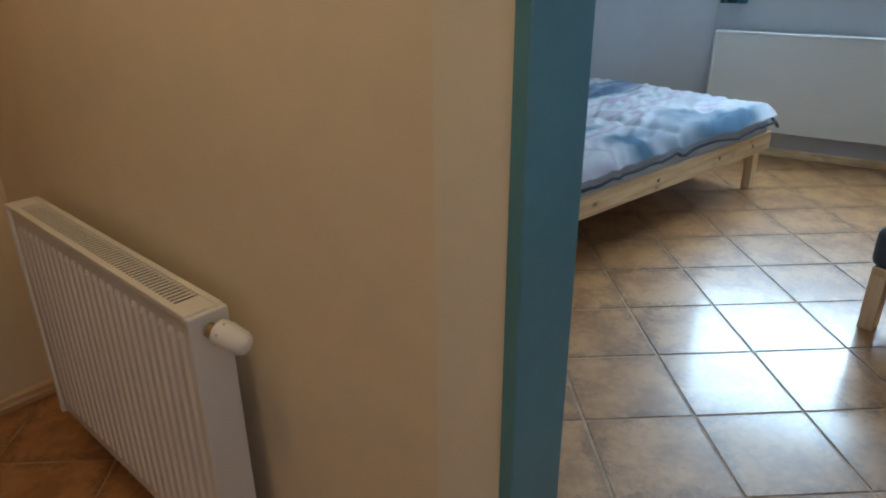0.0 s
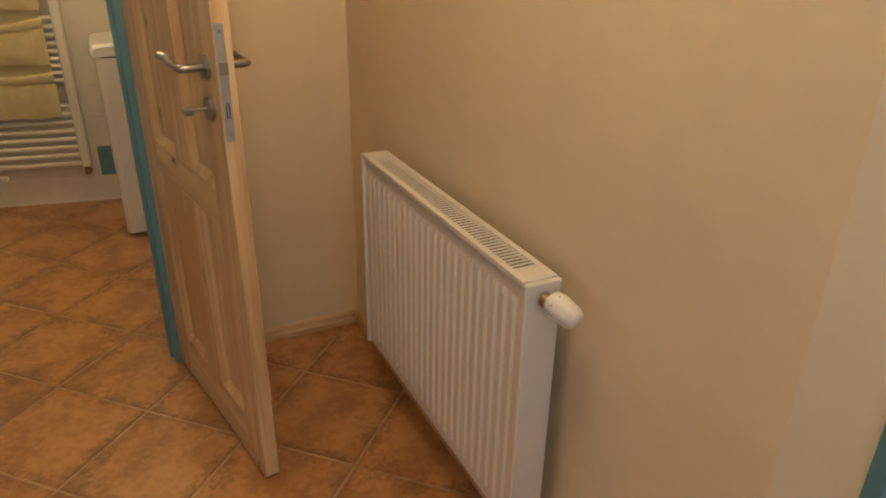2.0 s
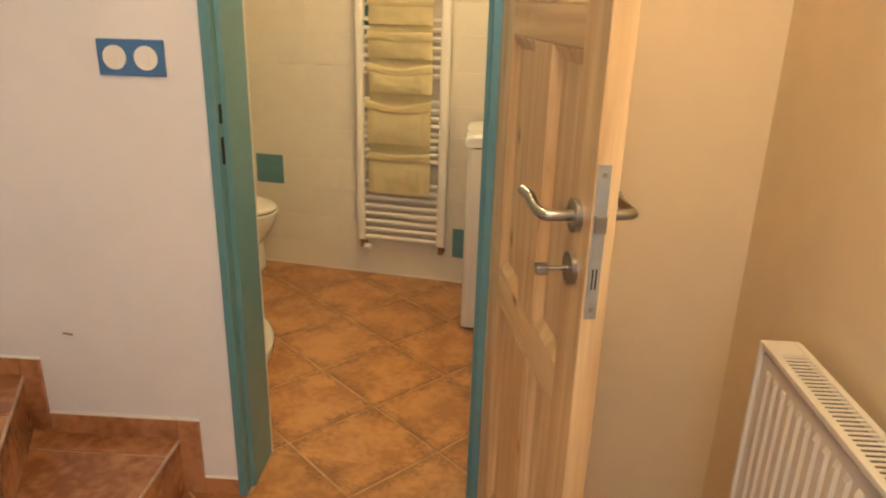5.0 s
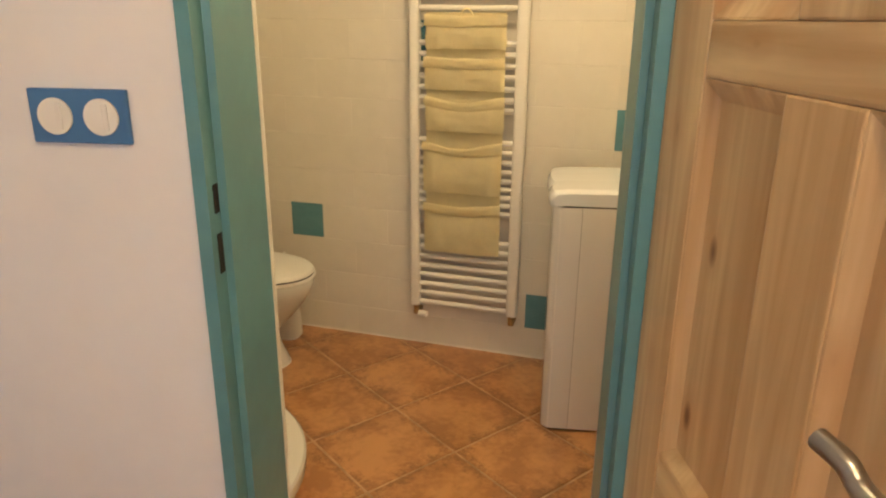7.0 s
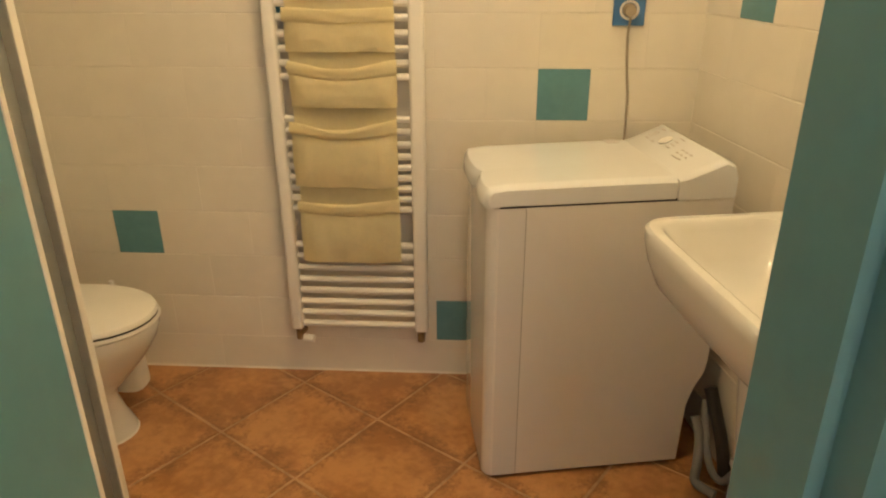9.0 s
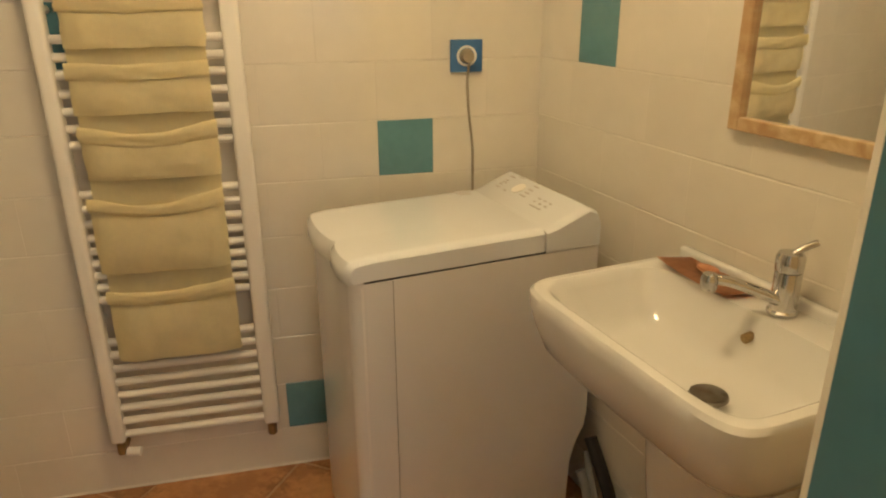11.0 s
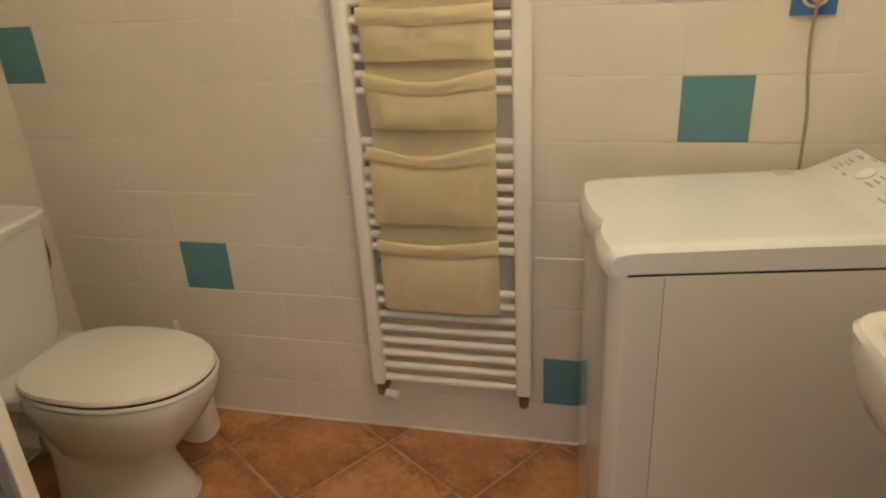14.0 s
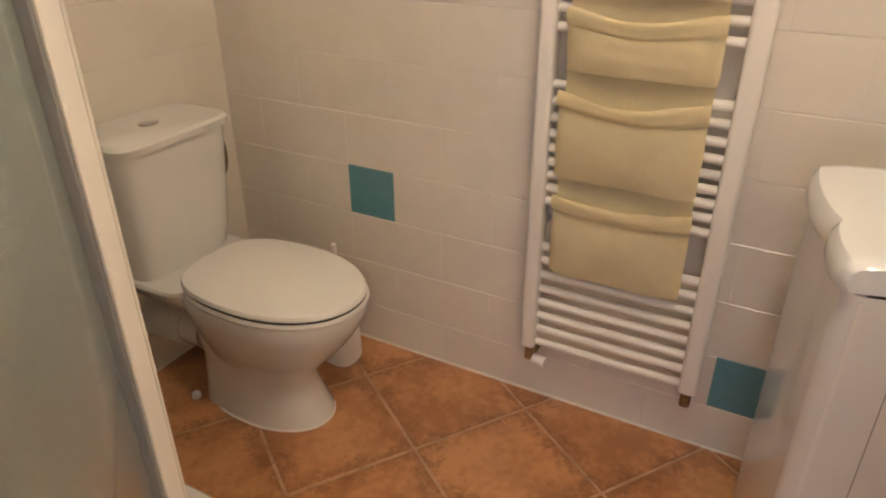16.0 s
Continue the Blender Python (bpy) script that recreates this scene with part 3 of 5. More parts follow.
def panel_radiator(name, m, width, z0, z1, depth, label, valve=True, ribs=True):
    """Panel radiator, x along the wall, y out of the wall; ribbed front, grille on top."""
    t = thing(name, m, label, "radiator")
    body = cuboid((0, 0.0, z0 + 0.01), (width, depth - 0.008, z1 - 0.0125), 0.004)
    part("body", body, ENAMEL, t)
    front = bmesh.new()
    pitch, n = 0.0334, int((width - 0.05) / 0.0334)
    ins = (width - n * pitch) / 2
    pts = [(0.0, 0.0), (ins, 0.0)]
    for k in range(n):
        x = ins + k * pitch
        if ribs:
            pts += [(x + 0.006, 0.0), (x + 0.012, 0.0045), (x + 0.022, 0.0045), (x + 0.028, 0.0)]
    pts += [(width - ins, 0.0), (width, 0.0)]
    y = depth - 0.0065
    za, zb, e = z0 + 0.012, z1 - 0.020, 0.022
    rows = [(za, 0.0), (za + e, 0.0), (za + e + 0.012, 1.0), (zb - e - 0.012, 1.0), (zb - e, 0.0), (zb, 0.0)]
    vs = [[front.verts.new((px, y + 0.0065 - 0.0055 + h * f, z)) for px, h in pts] for z, f in rows]
    for a, b in zip(vs, vs[1:]):
        for i in range(len(pts) - 1):
            front.faces.new((a[i], a[i + 1], b[i + 1], b[i]))
    part("front_panel", front, ENAMEL, t, "ribbed front panel" if ribs else "smooth front panel")
    for x in (0.0, width - 0.010):
        part("side_cover", cuboid((x - 0.001, -0.001, z0), (x + 0.011, depth + 0.002, z1 - 0.001), 0.003), ENAMEL, t)
    grille = bmesh.new()
    cuboid((0.012, 0.0, z1 - 0.012), (width - 0.012, 0.013, z1 + 0.001), 0.002, bm=grille)
    cuboid((0.012, depth - 0.013, z1 - 0.012), (width - 0.012, depth + 0.001, z1 + 0.001), 0.002, bm=grille)
    cuboid((0.012, 0.013, z1 - 0.012), (0.060, depth - 0.013, z1), bm=grille)
    cuboid((width - 0.060, 0.013, z1 - 0.012), (width - 0.012, depth - 0.013, z1), bm=grille)
    part("top_rim", grille, ENAMEL, t)
    x = 0.062
    slats = cuboid((0, 0.013, z1 - 0.0018), (0.0062, depth - 0.013, z1 - 0.0005))
    me = finish(slats, "slat", ENAMEL)
    while x < width - 0.066:
        s = new("slat", me)
        s.parent, s.location = t, (x, 0, 0)
        x += 0.0125
    # flat dark sheet below the slats, the hollow's shade put into its colour
    part("inner_shade", cuboid((0.058, 0.012, z1 - 0.0122), (width - 0.058, depth - 0.012, z1 - 0.0105)), SHADE, t, "dark sheet painted as shade under the grille")
    if valve:
        v = sweep(curve([(width + 0.006, depth * 0.55, z1 - 0.030), (width + 0.026, depth * 0.50, z1 - 0.034)]), 0.013, 16)
        part("valve_body", v, BRASS, t, "dull brass valve", True)
        head = bmesh.new()
        rings = []
        a, d = Vector((width + 0.018, depth * 0.50, z1 - 0.026)), Vector((0.83, -0.30, -0.28)).normalized()
        s1 = d.cross(Vector((0, 0, 1))).normalized()
        s2 = s1.cross(d)
        for dist, r in ((0.0, 0.014), (0.004, 0.021), (0.022, 0.0245), (0.030, 0.0235), (0.052, 0.0215), (0.062, 0.017), (0.067, 0.008)):
            rings.append([a + d * dist + r * (math.cos(q * math.pi / 12) * s1 + math.sin(q * math.pi / 12) * s2) for q in range(24)])
        th = part("thermostat_head", loft(rings, head), PLASTIC, t, "rounded white thermostat head", True)
        for q in range(7):
            w_ = 2 * math.pi * q / 7
            o_ = math.cos(w_) * s1 + math.sin(w_) * s2
            c_ = a + d * 0.017 + o_ * 0.0235
            part("mark", rod(c_ - o_ * 0.001, c_ + o_ * 0.0013, 0.0022, 8), INK, th, "small printed mark")
    for x in (0.12, width - 0.12):
        part("bracket", cuboid((x - 0.015, -0.04, z0 + 0.12), (x + 0.015, 0.0, z1 - 0.12)), ENAMEL, t)
    pipe = sweep(curve([(width - 0.05, depth / 2, z0 + 0.012), (width - 0.05, depth / 2, z0 - 0.06), (width - 0.05, depth / 2 - 0.03, z0 - 0.09), (width - 0.05, -0.04, z0 - 0.09)]), 0.009)
    part("pipe", pipe, ENAMEL, t, smooth=True)
    return t


panel_radiator("radiator", Matrix(((1, 0, 0, -1.497), (0, -1, 0, RY - 0.04), (0, 0, 1, 0), (0, 0, 0, 1))), 0.829, 0.180, 0.773, 0.072, "white ribbed panel radiator mounted on the apricot hall wall")


def light_switch():
    t = thing("light_switch", Matrix(((0, 0, 1, HX), (1, 0, 0, -1.003), (0, 1, 0, 1.219), (0, 0, 0, 1))), "double light switch with blue plate and round white rockers", "light switch")
    part("plate", cuboid((-0.079, -0.041, 0), (0.079, 0.041, 0.009), 0.003), BLUE, t)
    for x in (-0.037, 0.037):
        r = part("rocker", rod((x, 0, 0.008), (x, 0, 0.0125), 0.0275, 32), PLASTIC, t, "round white rocker", True)
        part("ridge", cuboid((x + 0.004, -0.020, 0.012), (x + 0.012, 0.020, 0.0145), 0.002), PLASTIC, r)


light_switch()


def trim(name, a, b, material, h=0.05, d=0.014, z=0.0, label="narrow wooden skirting board"):
    a, b = Vector((*a, 0)), Vector((*b, 0))
    u = (b - a).normalized()
    n = Vector((-u.y, u.x, 0))
    prof = [(0, 0), (d, 0), (d, h * 0.35), (d * 0.75, h * 0.5), (d * 0.75, h * 0.8), (d * 0.3, h), (0, h)]
    bm = loft([[p + n * y + Vector((0, 0, z + q)) for y, q in prof] for p in (a, b)])
    return structure(name, bm, material, label)


trim("baseboard", (-0.117, RY), (HX + 0.0145, RY), BASE_X, label="narrow pine skirting board")
trim("baseboard", (HX, RY - 0.0145), (HX, -0.13), BASE_Y, label="narrow pine skirting board")

structure("trim", cuboid((-0.226, RY - 0.0015, 0.052), (-0.1175, RY + 0.01, 2.05)), PLASTER, "pale unpainted plaster strip beside the bedroom door frame")
scuff = part("scuff", rod((HX + 0.0002, -1.285, 0.491), (HX + 0.0004, -1.258, 0.488), 0.003, 8), GREY, None, "grey scuff")
scuff.parent = bpy.data.objects["wall_west_1"]
# stairs: two tiled winder steps against the white wall
stairs = thing("stairs", Matrix(), "winding stairs covered in brown ceramic tiles", "stairs", kind="structure")


def riser_y(x, y0, slope):
    return y0 + slope * (x - HX)


STEPS = [(0.180, -1.000, 0.010), (0.358, -1.425, 0.46), (0.536, -1.95, 0.95)]
XE = -0.97
for i, (z, y0, sl) in enumerate(STEPS):
    o = [(HX, y0), (XE, riser_y(XE, y0, sl) if i < 2 else -1.06), (XE, -2.40), (HX, -2.40)]
    part("step_core", prism(o, z - 0.18 if i else 0.0, z - 0.003), STEPGROUT, stairs)
for i, (z, y0, sl) in enumerate(STEPS[:2]):
    nz0, ny, nsl = STEPS[i + 1]
    # treads: rows of tiles, each clipped between this nosing and the next riser
    xs = [HX, HX + 0.088, HX + 0.423, HX + 0.758, XE] if i == 0 else [HX, HX + 0.20, HX + 0.535, HX + 0.87, XE]
    for x0, x1 in zip(xs, xs[1:]):
        g = 0.003
        pts = [(x0 + g, riser_y(x0, y0, sl) + 0.004), (x1 - g, riser_y(x1, y0, sl) + 0.004), (x1 - g, riser_y(x1, ny, nsl) + 0.004), (x0 + g, riser_y(x0, ny, nsl) + 0.004)]
        if pts[2][1] < pts[1][1] - 0.01:
            part("tread_tile", prism(pts, z - 0.012, z), STEPTILE, stairs)
        rp_ = [(x0 + g, riser_y(x0, y0, sl)), (x1 - g, riser_y(x1, y0, sl)), (x1 - g, riser_y(x1, y0, sl) + 0.006), (x0 + g, riser_y(x0, y0, sl) + 0.006)]
        part("riser_tile", prism(rp_, z - 0.178, z - 0.013), STEPTILE, stairs)
    a, b = (HX, riser_y(HX, y0, sl) + 0.003), (XE, riser_y(XE, y0, sl) + 0.003)
    part("nosing", sweep([(a[0], a[1], z - 0.006), (b[0], b[1], z - 0.006)], 0.0060, 10), STEPGROUT, stairs, "pale rounded nosing strip", True)
for n, (y0, y1, z0, z1) in enumerate(((-0.932, -0.835, 0.0, 0.052), (-0.996, -0.934, 0.0, 0.240), (-1.36, -0.998, 0.181, 0.240), (-1.42, -1.363, 0.181, 0.409), (-1.60, -1.423, 0.359, 0.410), (-1.95, -1.603, 0.359, 0.410))):
    part("skirting_tile", cuboid((HX - 0.001, y0, z0), (HX + 0.009, y1, z1), 0.0015), STEPTILE, stairs)
    bead = cuboid((HX - 0.001, y0, z1), (HX + 0.008, y1 + (0.001 if n in (1, 3) else 0), z1 + 0.004), 0.001)
    part("caulk_bead", bead, PLASTIC, stairs, "white sealant line")

# ---- bathroom ----


def towel_rail():
    t = thing("towel_rail", BATH, "white ladder towel radiator on the tiled bathroom wall", "radiator")
    x, y0, y1, zt = 0.062, 1.022, 1.432, 1.70
    for ya, yb in ((y0 - 0.003, y0 + 0.034), (y1 - 0.001, y1 + 0.042)):
        part("post", cuboid((x - 0.020, ya, 0.205), (x + 0.020, yb, zt), 0.011, 3), ENAMEL, t, smooth=True)
    zs = [0.222, 0.264, 0.305, 0.346, 0.387, 0.428, 0.469, 0.508, 0.630, 0.665, 0.698, 0.731, 0.764, 0.799, 0.836, 0.874, 0.912, 1.034, 1.073, 1.113, 1.155, 1.197, 1.237, 1.277, 1.40, 1.44, 1.48, 1.52, 1.56, 1.60, 1.64]
    me = finish(rod((x - 0.004, y0 + 0.03, 0), (x - 0.004, y1 + 0.007, 0), 0.0105, 14), "bar", ENAMEL, True)
    for z in zs:
        s = new("bar", me)
        s.parent, s.location = t, (0, 0, z)
    for y, flip in ((y0 + 0.018, 1), (y1 + 0.018, 0)):
        v = part("valve", rod((x, y, 0.205), (x, y, 0.165), 0.013, 14), BRASS, t, "dull brass valve", True)
        part("elbow", sweep(curve([(x, y, 0.172), (x - 0.025, y, 0.168), (x - 0.060, y, 0.168)]), 0.011), BRASS, v, smooth=True)
        if flip:
            part("knob", rod((x + 0.008, y + 0.014, 0.172), (x + 0.012, y + 0.050, 0.170), 0.0125, 18), PLASTIC, v, "white valve knob", True)
    for y in (y0 + 0.02, y1 + 0.02):
        for z in (0.56, 1.34):
            part("wall_bracket", rod((0.0, y, z), (x, y, z), 0.010), ENAMEL, t, smooth=True)


towel_rail()
for a_, b_ in ((NE, (-3.872, -1.772)), ((-3.872, -1.772), SW)):
    trim("trim", a_, b_, WGROUT, 0.005, 0.005, -0.001, "white sealant line along the tiled floor")


def cloth_sheet(y0, y1, z0, z1, x, profile, seed, nu=34, nv=22, thick=0.006, sag=0.0, wrinkle=0.004, slope=0.0):
    """A soft cloth rectangle standing off the rail, x outwards; profile gives its stand-off by height and width."""
    bm = bmesh.new()
    grid = []
    for j in range(nv + 1):
        v = j / nv
        row = []
        for i in range(nu + 1):
            u = i / nu
            n = noise.noise(Vector((u * 3.2 + seed, v * 2.1, seed * 1.7))) + 0.45 * noise.noise(Vector((u * 8 - seed, v * 5.5, seed * 0.6)))
            edge = 0.0035 * noise.noise(Vector((v * 4, seed * 2.3, 0.5 + (i > 0)))) if i in (0, nu) else 0.0
            hem = 0.003 * noise.noise(Vector((u * 5, seed * 3.1, 8.0 + (j > 0)))) if j in (0, nv) else 0.0
            z = z0 + (z1 - z0) * v - sag * math.sin(math.pi * u) ** 1.4 * v + slope * (u - 0.5) * v + hem
            row.append(bm.verts.new((x + profile(u, v) + wrinkle * n * min(1.0, 5 * u, 5 * (1 - u)), y0 + (y1 - y0) * u + edge, z)))
        grid.append(row)
    for a, b in zip(grid, grid[1:]):
        for i in range(nu):
            bm.faces.new((a[i], a[i + 1], b[i + 1], b[i]))
    bmesh.ops.solidify(bm, geom=bm.faces, thickness=-thick)
    return bm


def organiser():
    """A hanging terry organiser: a long back sheet with five pockets, each with a turned-over hem."""
    t = thing("hanging_organiser", BATH, "cream terry organiser with five sagging pockets on the towel rail", "towel")
    y0, y1 = 1.085, 1.395
    part("backing", cloth_sheet(y0 + 0.003, y1 - 0.003, 0.468, 1.385, 0.078, lambda u, v: 0.0, 5, 20, 60, 0.006, 0, 0.003), TOWEL, t, smooth=True)
    for k, (z0, z1, sag, slope) in enumerate(((0.465, 0.668, 0.008, 0.010), (0.712, 0.912, 0.018, 0.010), (0.953, 1.082, 0.016, 0.004), (1.108, 1.226, 0.006, 0.0), (1.258, 1.374, 0.004, 0.0))):
        off = (-0.002, -0.006, 0.002, -0.001, 0.003)[k]
        depth = (0.030, 0.034, 0.030, 0.022, 0.020)[k]

        def belly(u, v):
            """Closed at the foot and sides, fullest low down, slack again at the mouth."""
            across = min(1.0, 7 * u, 7 * (1 - u)) ** 0.6
            return depth * across * (math.sin(math.pi * min(1.0, 0.20 + v)) ** 0.7 * 0.75 + 0.25 * v + 0.35 * v * v * math.sin(math.pi * u))

        def fold(u, v):
            return belly(u, 0.84 + 0.16 * v) + 0.007 + 0.006 * math.sin(math.pi * v) ** 0.5

        p = part("pocket", cloth_sheet(y0 + off, y1 + off * 0.4, z0, z1, 0.085, belly, 10 + k, thick=0.007, sag=sag, wrinkle=0.005, slope=slope), TOWEL, t, smooth=True)
        hem = cloth_sheet(y0 + off - 0.002, y1 + off * 0.4 + 0.002, z1 - 0.037, z1 + 0.003, 0.086, fold, 10 + k, 34, 10, 0.008, sag, 0.003, slope)
        for vert in hem.verts:                       # the whole band sags with the mouth
            u = (vert.co.y - y0) / (y1 - y0)
            v = (vert.co.z - z1 + 0.037) / 0.04
            vert.co.z -= sag * math.sin(math.pi * min(max(u, 0.0), 1.0)) ** 1.4 * max(0.0, 1 - v) * 0.9
        part("hem", hem, TOWEL, p, smooth=True)
    loop = sweep(curve([(0.085, 1.22, 1.375), (0.087, 1.232, 1.392), (0.085, 1.245, 1.398), (0.087, 1.258, 1.392), (0.085, 1.27, 1.375)]), 0.003)
    part("loop", loop, TOWEL, t, smooth=True)


organiser()


def washing_machine():
    """Top loader, x along its width towards the back wall, y from front to back."""
    t = thing("washing_machine", pose(0, 0, 0), "white top-loading washing machine with slanted control panel", "washing machine")
    X0, X1, Y0, Y1 = -3.440, -3.046, -0.242, 0.378

    def askew(bm):
        """The front stands slightly out of square to the back."""
        for v in bm.verts:
            v.co.y += (0.006 + 0.010 * (X1 - v.co.x) / (X1 - X0)) * max(0.0, min(1.0, (Y1 - v.co.y) / (Y1 - Y0)))
        return bm

    side = [(Y0 + 0.022, 0.012), (0.33, 0.012), (0.332, 0.10), (0.335, 0.20), (0.35, 0.255), (0.372, 0.30), (Y1, 0.34), (Y1, 0.8045), (Y0 + 0.095, 0.8045)]
    body = loft([[(X0, y, z) for y, z in side + [(Y0 + 0.022, 0.795)]], [(X1, y, z) for y, z in side + [(Y0 + 0.022, 0.795)]]])
    part("body", askew(body), APPLIANCE, t)
    front = bmesh.new()
    for zlo, zhi in ((0.012, 0.8042),):
        ring = []
        for k in range(9):
            a = math.pi / 2 * k / 8
            ring.append((X1 - 0.035 + 0.035 * math.sin(a) + 0.0008, Y0 + 0.035 - 0.035 * math.cos(a)))
        left = [(X0 + X1 - x, y) for x, y in reversed(ring)]
        o = left + ring + [(X1 + 0.0008, Y0 + 0.092), (X0 - 0.0008, Y0 + 0.092)]
        prism(o, zlo, zhi, front)
    part("front_panel", askew(front), GLOSSY, t, "glossy rounded front panel", True)
    rings, NL = [], 40
    for k in range(NL + 1):
        u = k / NL
        x = X0 - 0.003 + (X1 - X0 + 0.002) * u
        hump = abs(math.sin(math.pi * u / 0.62)) ** 0.45 if u < 0.62 else math.sin(math.pi * min((u - 0.62) / 0.38, 1.0)) ** 0.45 * 0.8
        drop = 0.003 + 0.008 * hump
        lip = Y0 + 0.001 - 0.022 * hump
        end = min(u, 1 - u) * NL / 2
        f = 0.80 if end < 0.4 else 0.95 if end < 0.8 else 1.0
        rings.append([(x, y, 0.8095 + (z - 0.8095) * f) for y, z in ((Y0 + 0.045, 0.8095), (lip + 0.006, 0.8095 - drop), (lip, 0.822 - drop), (lip + 0.002, 0.843 - drop * 0.5), (lip + 0.012, 0.853), (Y0 + 0.045, 0.8585), (0.10, 0.862), (0.226, 0.862), (0.226, 0.8095))])
    part("lid", askew(loft(rings)), LIDWHITE, t, "glossy white lid with a softly lobed lip", True)
    part("lid_gap", askew(cuboid((X0 + 0.008, Y0 + 0.030, 0.8000), (X1 - 0.0016, 0.236, 0.8105))), DARK, t, "dark gap under the lid")
    prof = [(0.231, 0.8065), (0.231, 0.858), (0.255, 0.864), (0.345, 0.902), (0.368, 0.892), (0.378, 0.862), (0.378, 0.8065)]
    cp = loft([[(x, y, 0.8065 + (z - 0.8065) * f) for y, z in prof] for x, f in ((X0 - 0.002, 0.93), (X0 + 0.012, 1.0), (X1 - 0.03, 1.0), (X1 - 0.006, 0.96), (X1 + 0.002, 0.90))])
    panel = part("control_panel", cp, LIDWHITE, t, "slanted white control panel", True)
    sl = math.atan2(0.038, 0.09)
    rng = random.Random(4)
    pm = Matrix(((1, 0, 0, X0 + 0.03), (0, math.cos(sl), -math.sin(sl), 0.262), (0, math.sin(sl), math.cos(sl), 0.8675), (0, 0, 0, 1)))
    knob = rod((0.10, 0.047, 0.0), (0.10, 0.047, 0.002), 0.020, 24)
    bmesh.ops.transform(knob, matrix=pm, verts=knob.verts)
    part("dial", knob, PLASTIC, panel, "flat round dial", True)
    for u, v, w, h in ((0.012, 0.072, 0.022, 0.006), (0.012, 0.055, 0.018, 0.003), (0.014, 0.045, 0.022, 0.003), (0.012, 0.035, 0.018, 0.003), (0.014, 0.022, 0.022, 0.003), (0.045, 0.083, 0.025, 0.003), (0.060, 0.020, 0.012, 0.003), (0.132, 0.075, 0.024, 0.003), (0.132, 0.058, 0.020, 0.003), (0.134, 0.044, 0.022, 0.003), (0.132, 0.030, 0.026, 0.003), (0.20, 0.030, 0.010, 0.004), (0.225, 0.030, 0.010, 0.004), (0.25, 0.030, 0.010, 0.004), (0.20, 0.046, 0.012, 0.0025), (0.225, 0.046, 0.012, 0.0025), (0.25, 0.046, 0.012, 0.0025), (0.205, 0.016, 0.05, 0.0025)):
        bm = cuboid((u, v, 0.0), (u + w, v + h, 0.0012))
        bmesh.ops.transform(bm, matrix=pm, verts=bm.verts)
        part("print_bar", bm, INK, panel)
    part("nameplate", cuboid((X0 + 0.012, 0.17, 0.8622), (X0 + 0.05, 0.205, 0.8630)), INK, t)
    part("panel_joint", askew(cuboid((X1 - 0.001, Y0 + 0.0925, 0.015), (X1 + 0.0006, Y0 + 0.0942, 0.803))), JOINTGREY, t, "thin dark joint")
    for x in (X0 + 0.05, X1 - 0.05):
        for y in (Y0 + 0.06, 0.29):
            part("foot", rod((x, y, 0.0), (x, y, 0.014), 0.018), GREY, t)


washing_machine()


def socket():
    t = thing("wall_socket", BATH @ Matrix(((0, 0, 1, 0.0), (1, 0, 0, 2.045), (0, 1, 0, 1.213), (0, 0, 0, 1))), "blue wall socket with a grey plug in it", "socket")
    part("plate", cuboid((-0.044, -0.042, 0), (0.044, 0.042, 0.009), 0.003), BLUE, t)
    rings = [super_ring(0, 0, r, r, z, 32) for r, z in ((0.027, 0.008), (0.027, 0.012), (0.021, 0.012), (0.020, 0.006))]
    part("ring", loft(rings, cap=False), PLASTIC, t, "white round insert", True)
    plug = thing("plug", BATH @ Matrix(((0, 0, 1, 0.0), (1, 0, 0, 2.045), (0, 1, 0, 1.213), (0, 0, 0, 1))), "grey-brown mains plug with its hanging cord", "plug")
    part("plug_body", rod((0, 0, 0.007), (0, -0.001, 0.034), 0.0195, 24, r2=0.015), CORD, plug, smooth=True)
    pts = curve([(0, -0.008, 0.030), (0.001, -0.030, 0.026), (0.000, -0.07, 0.018), (0.006, -0.15, 0.014), (0.016, -0.24, 0.016), (0.018, -0.31, 0.014), (0.018, -0.42, 0.018)])
    part("cord", sweep(pts, 0.0036, 8), CORD, plug, smooth=True)


socket()


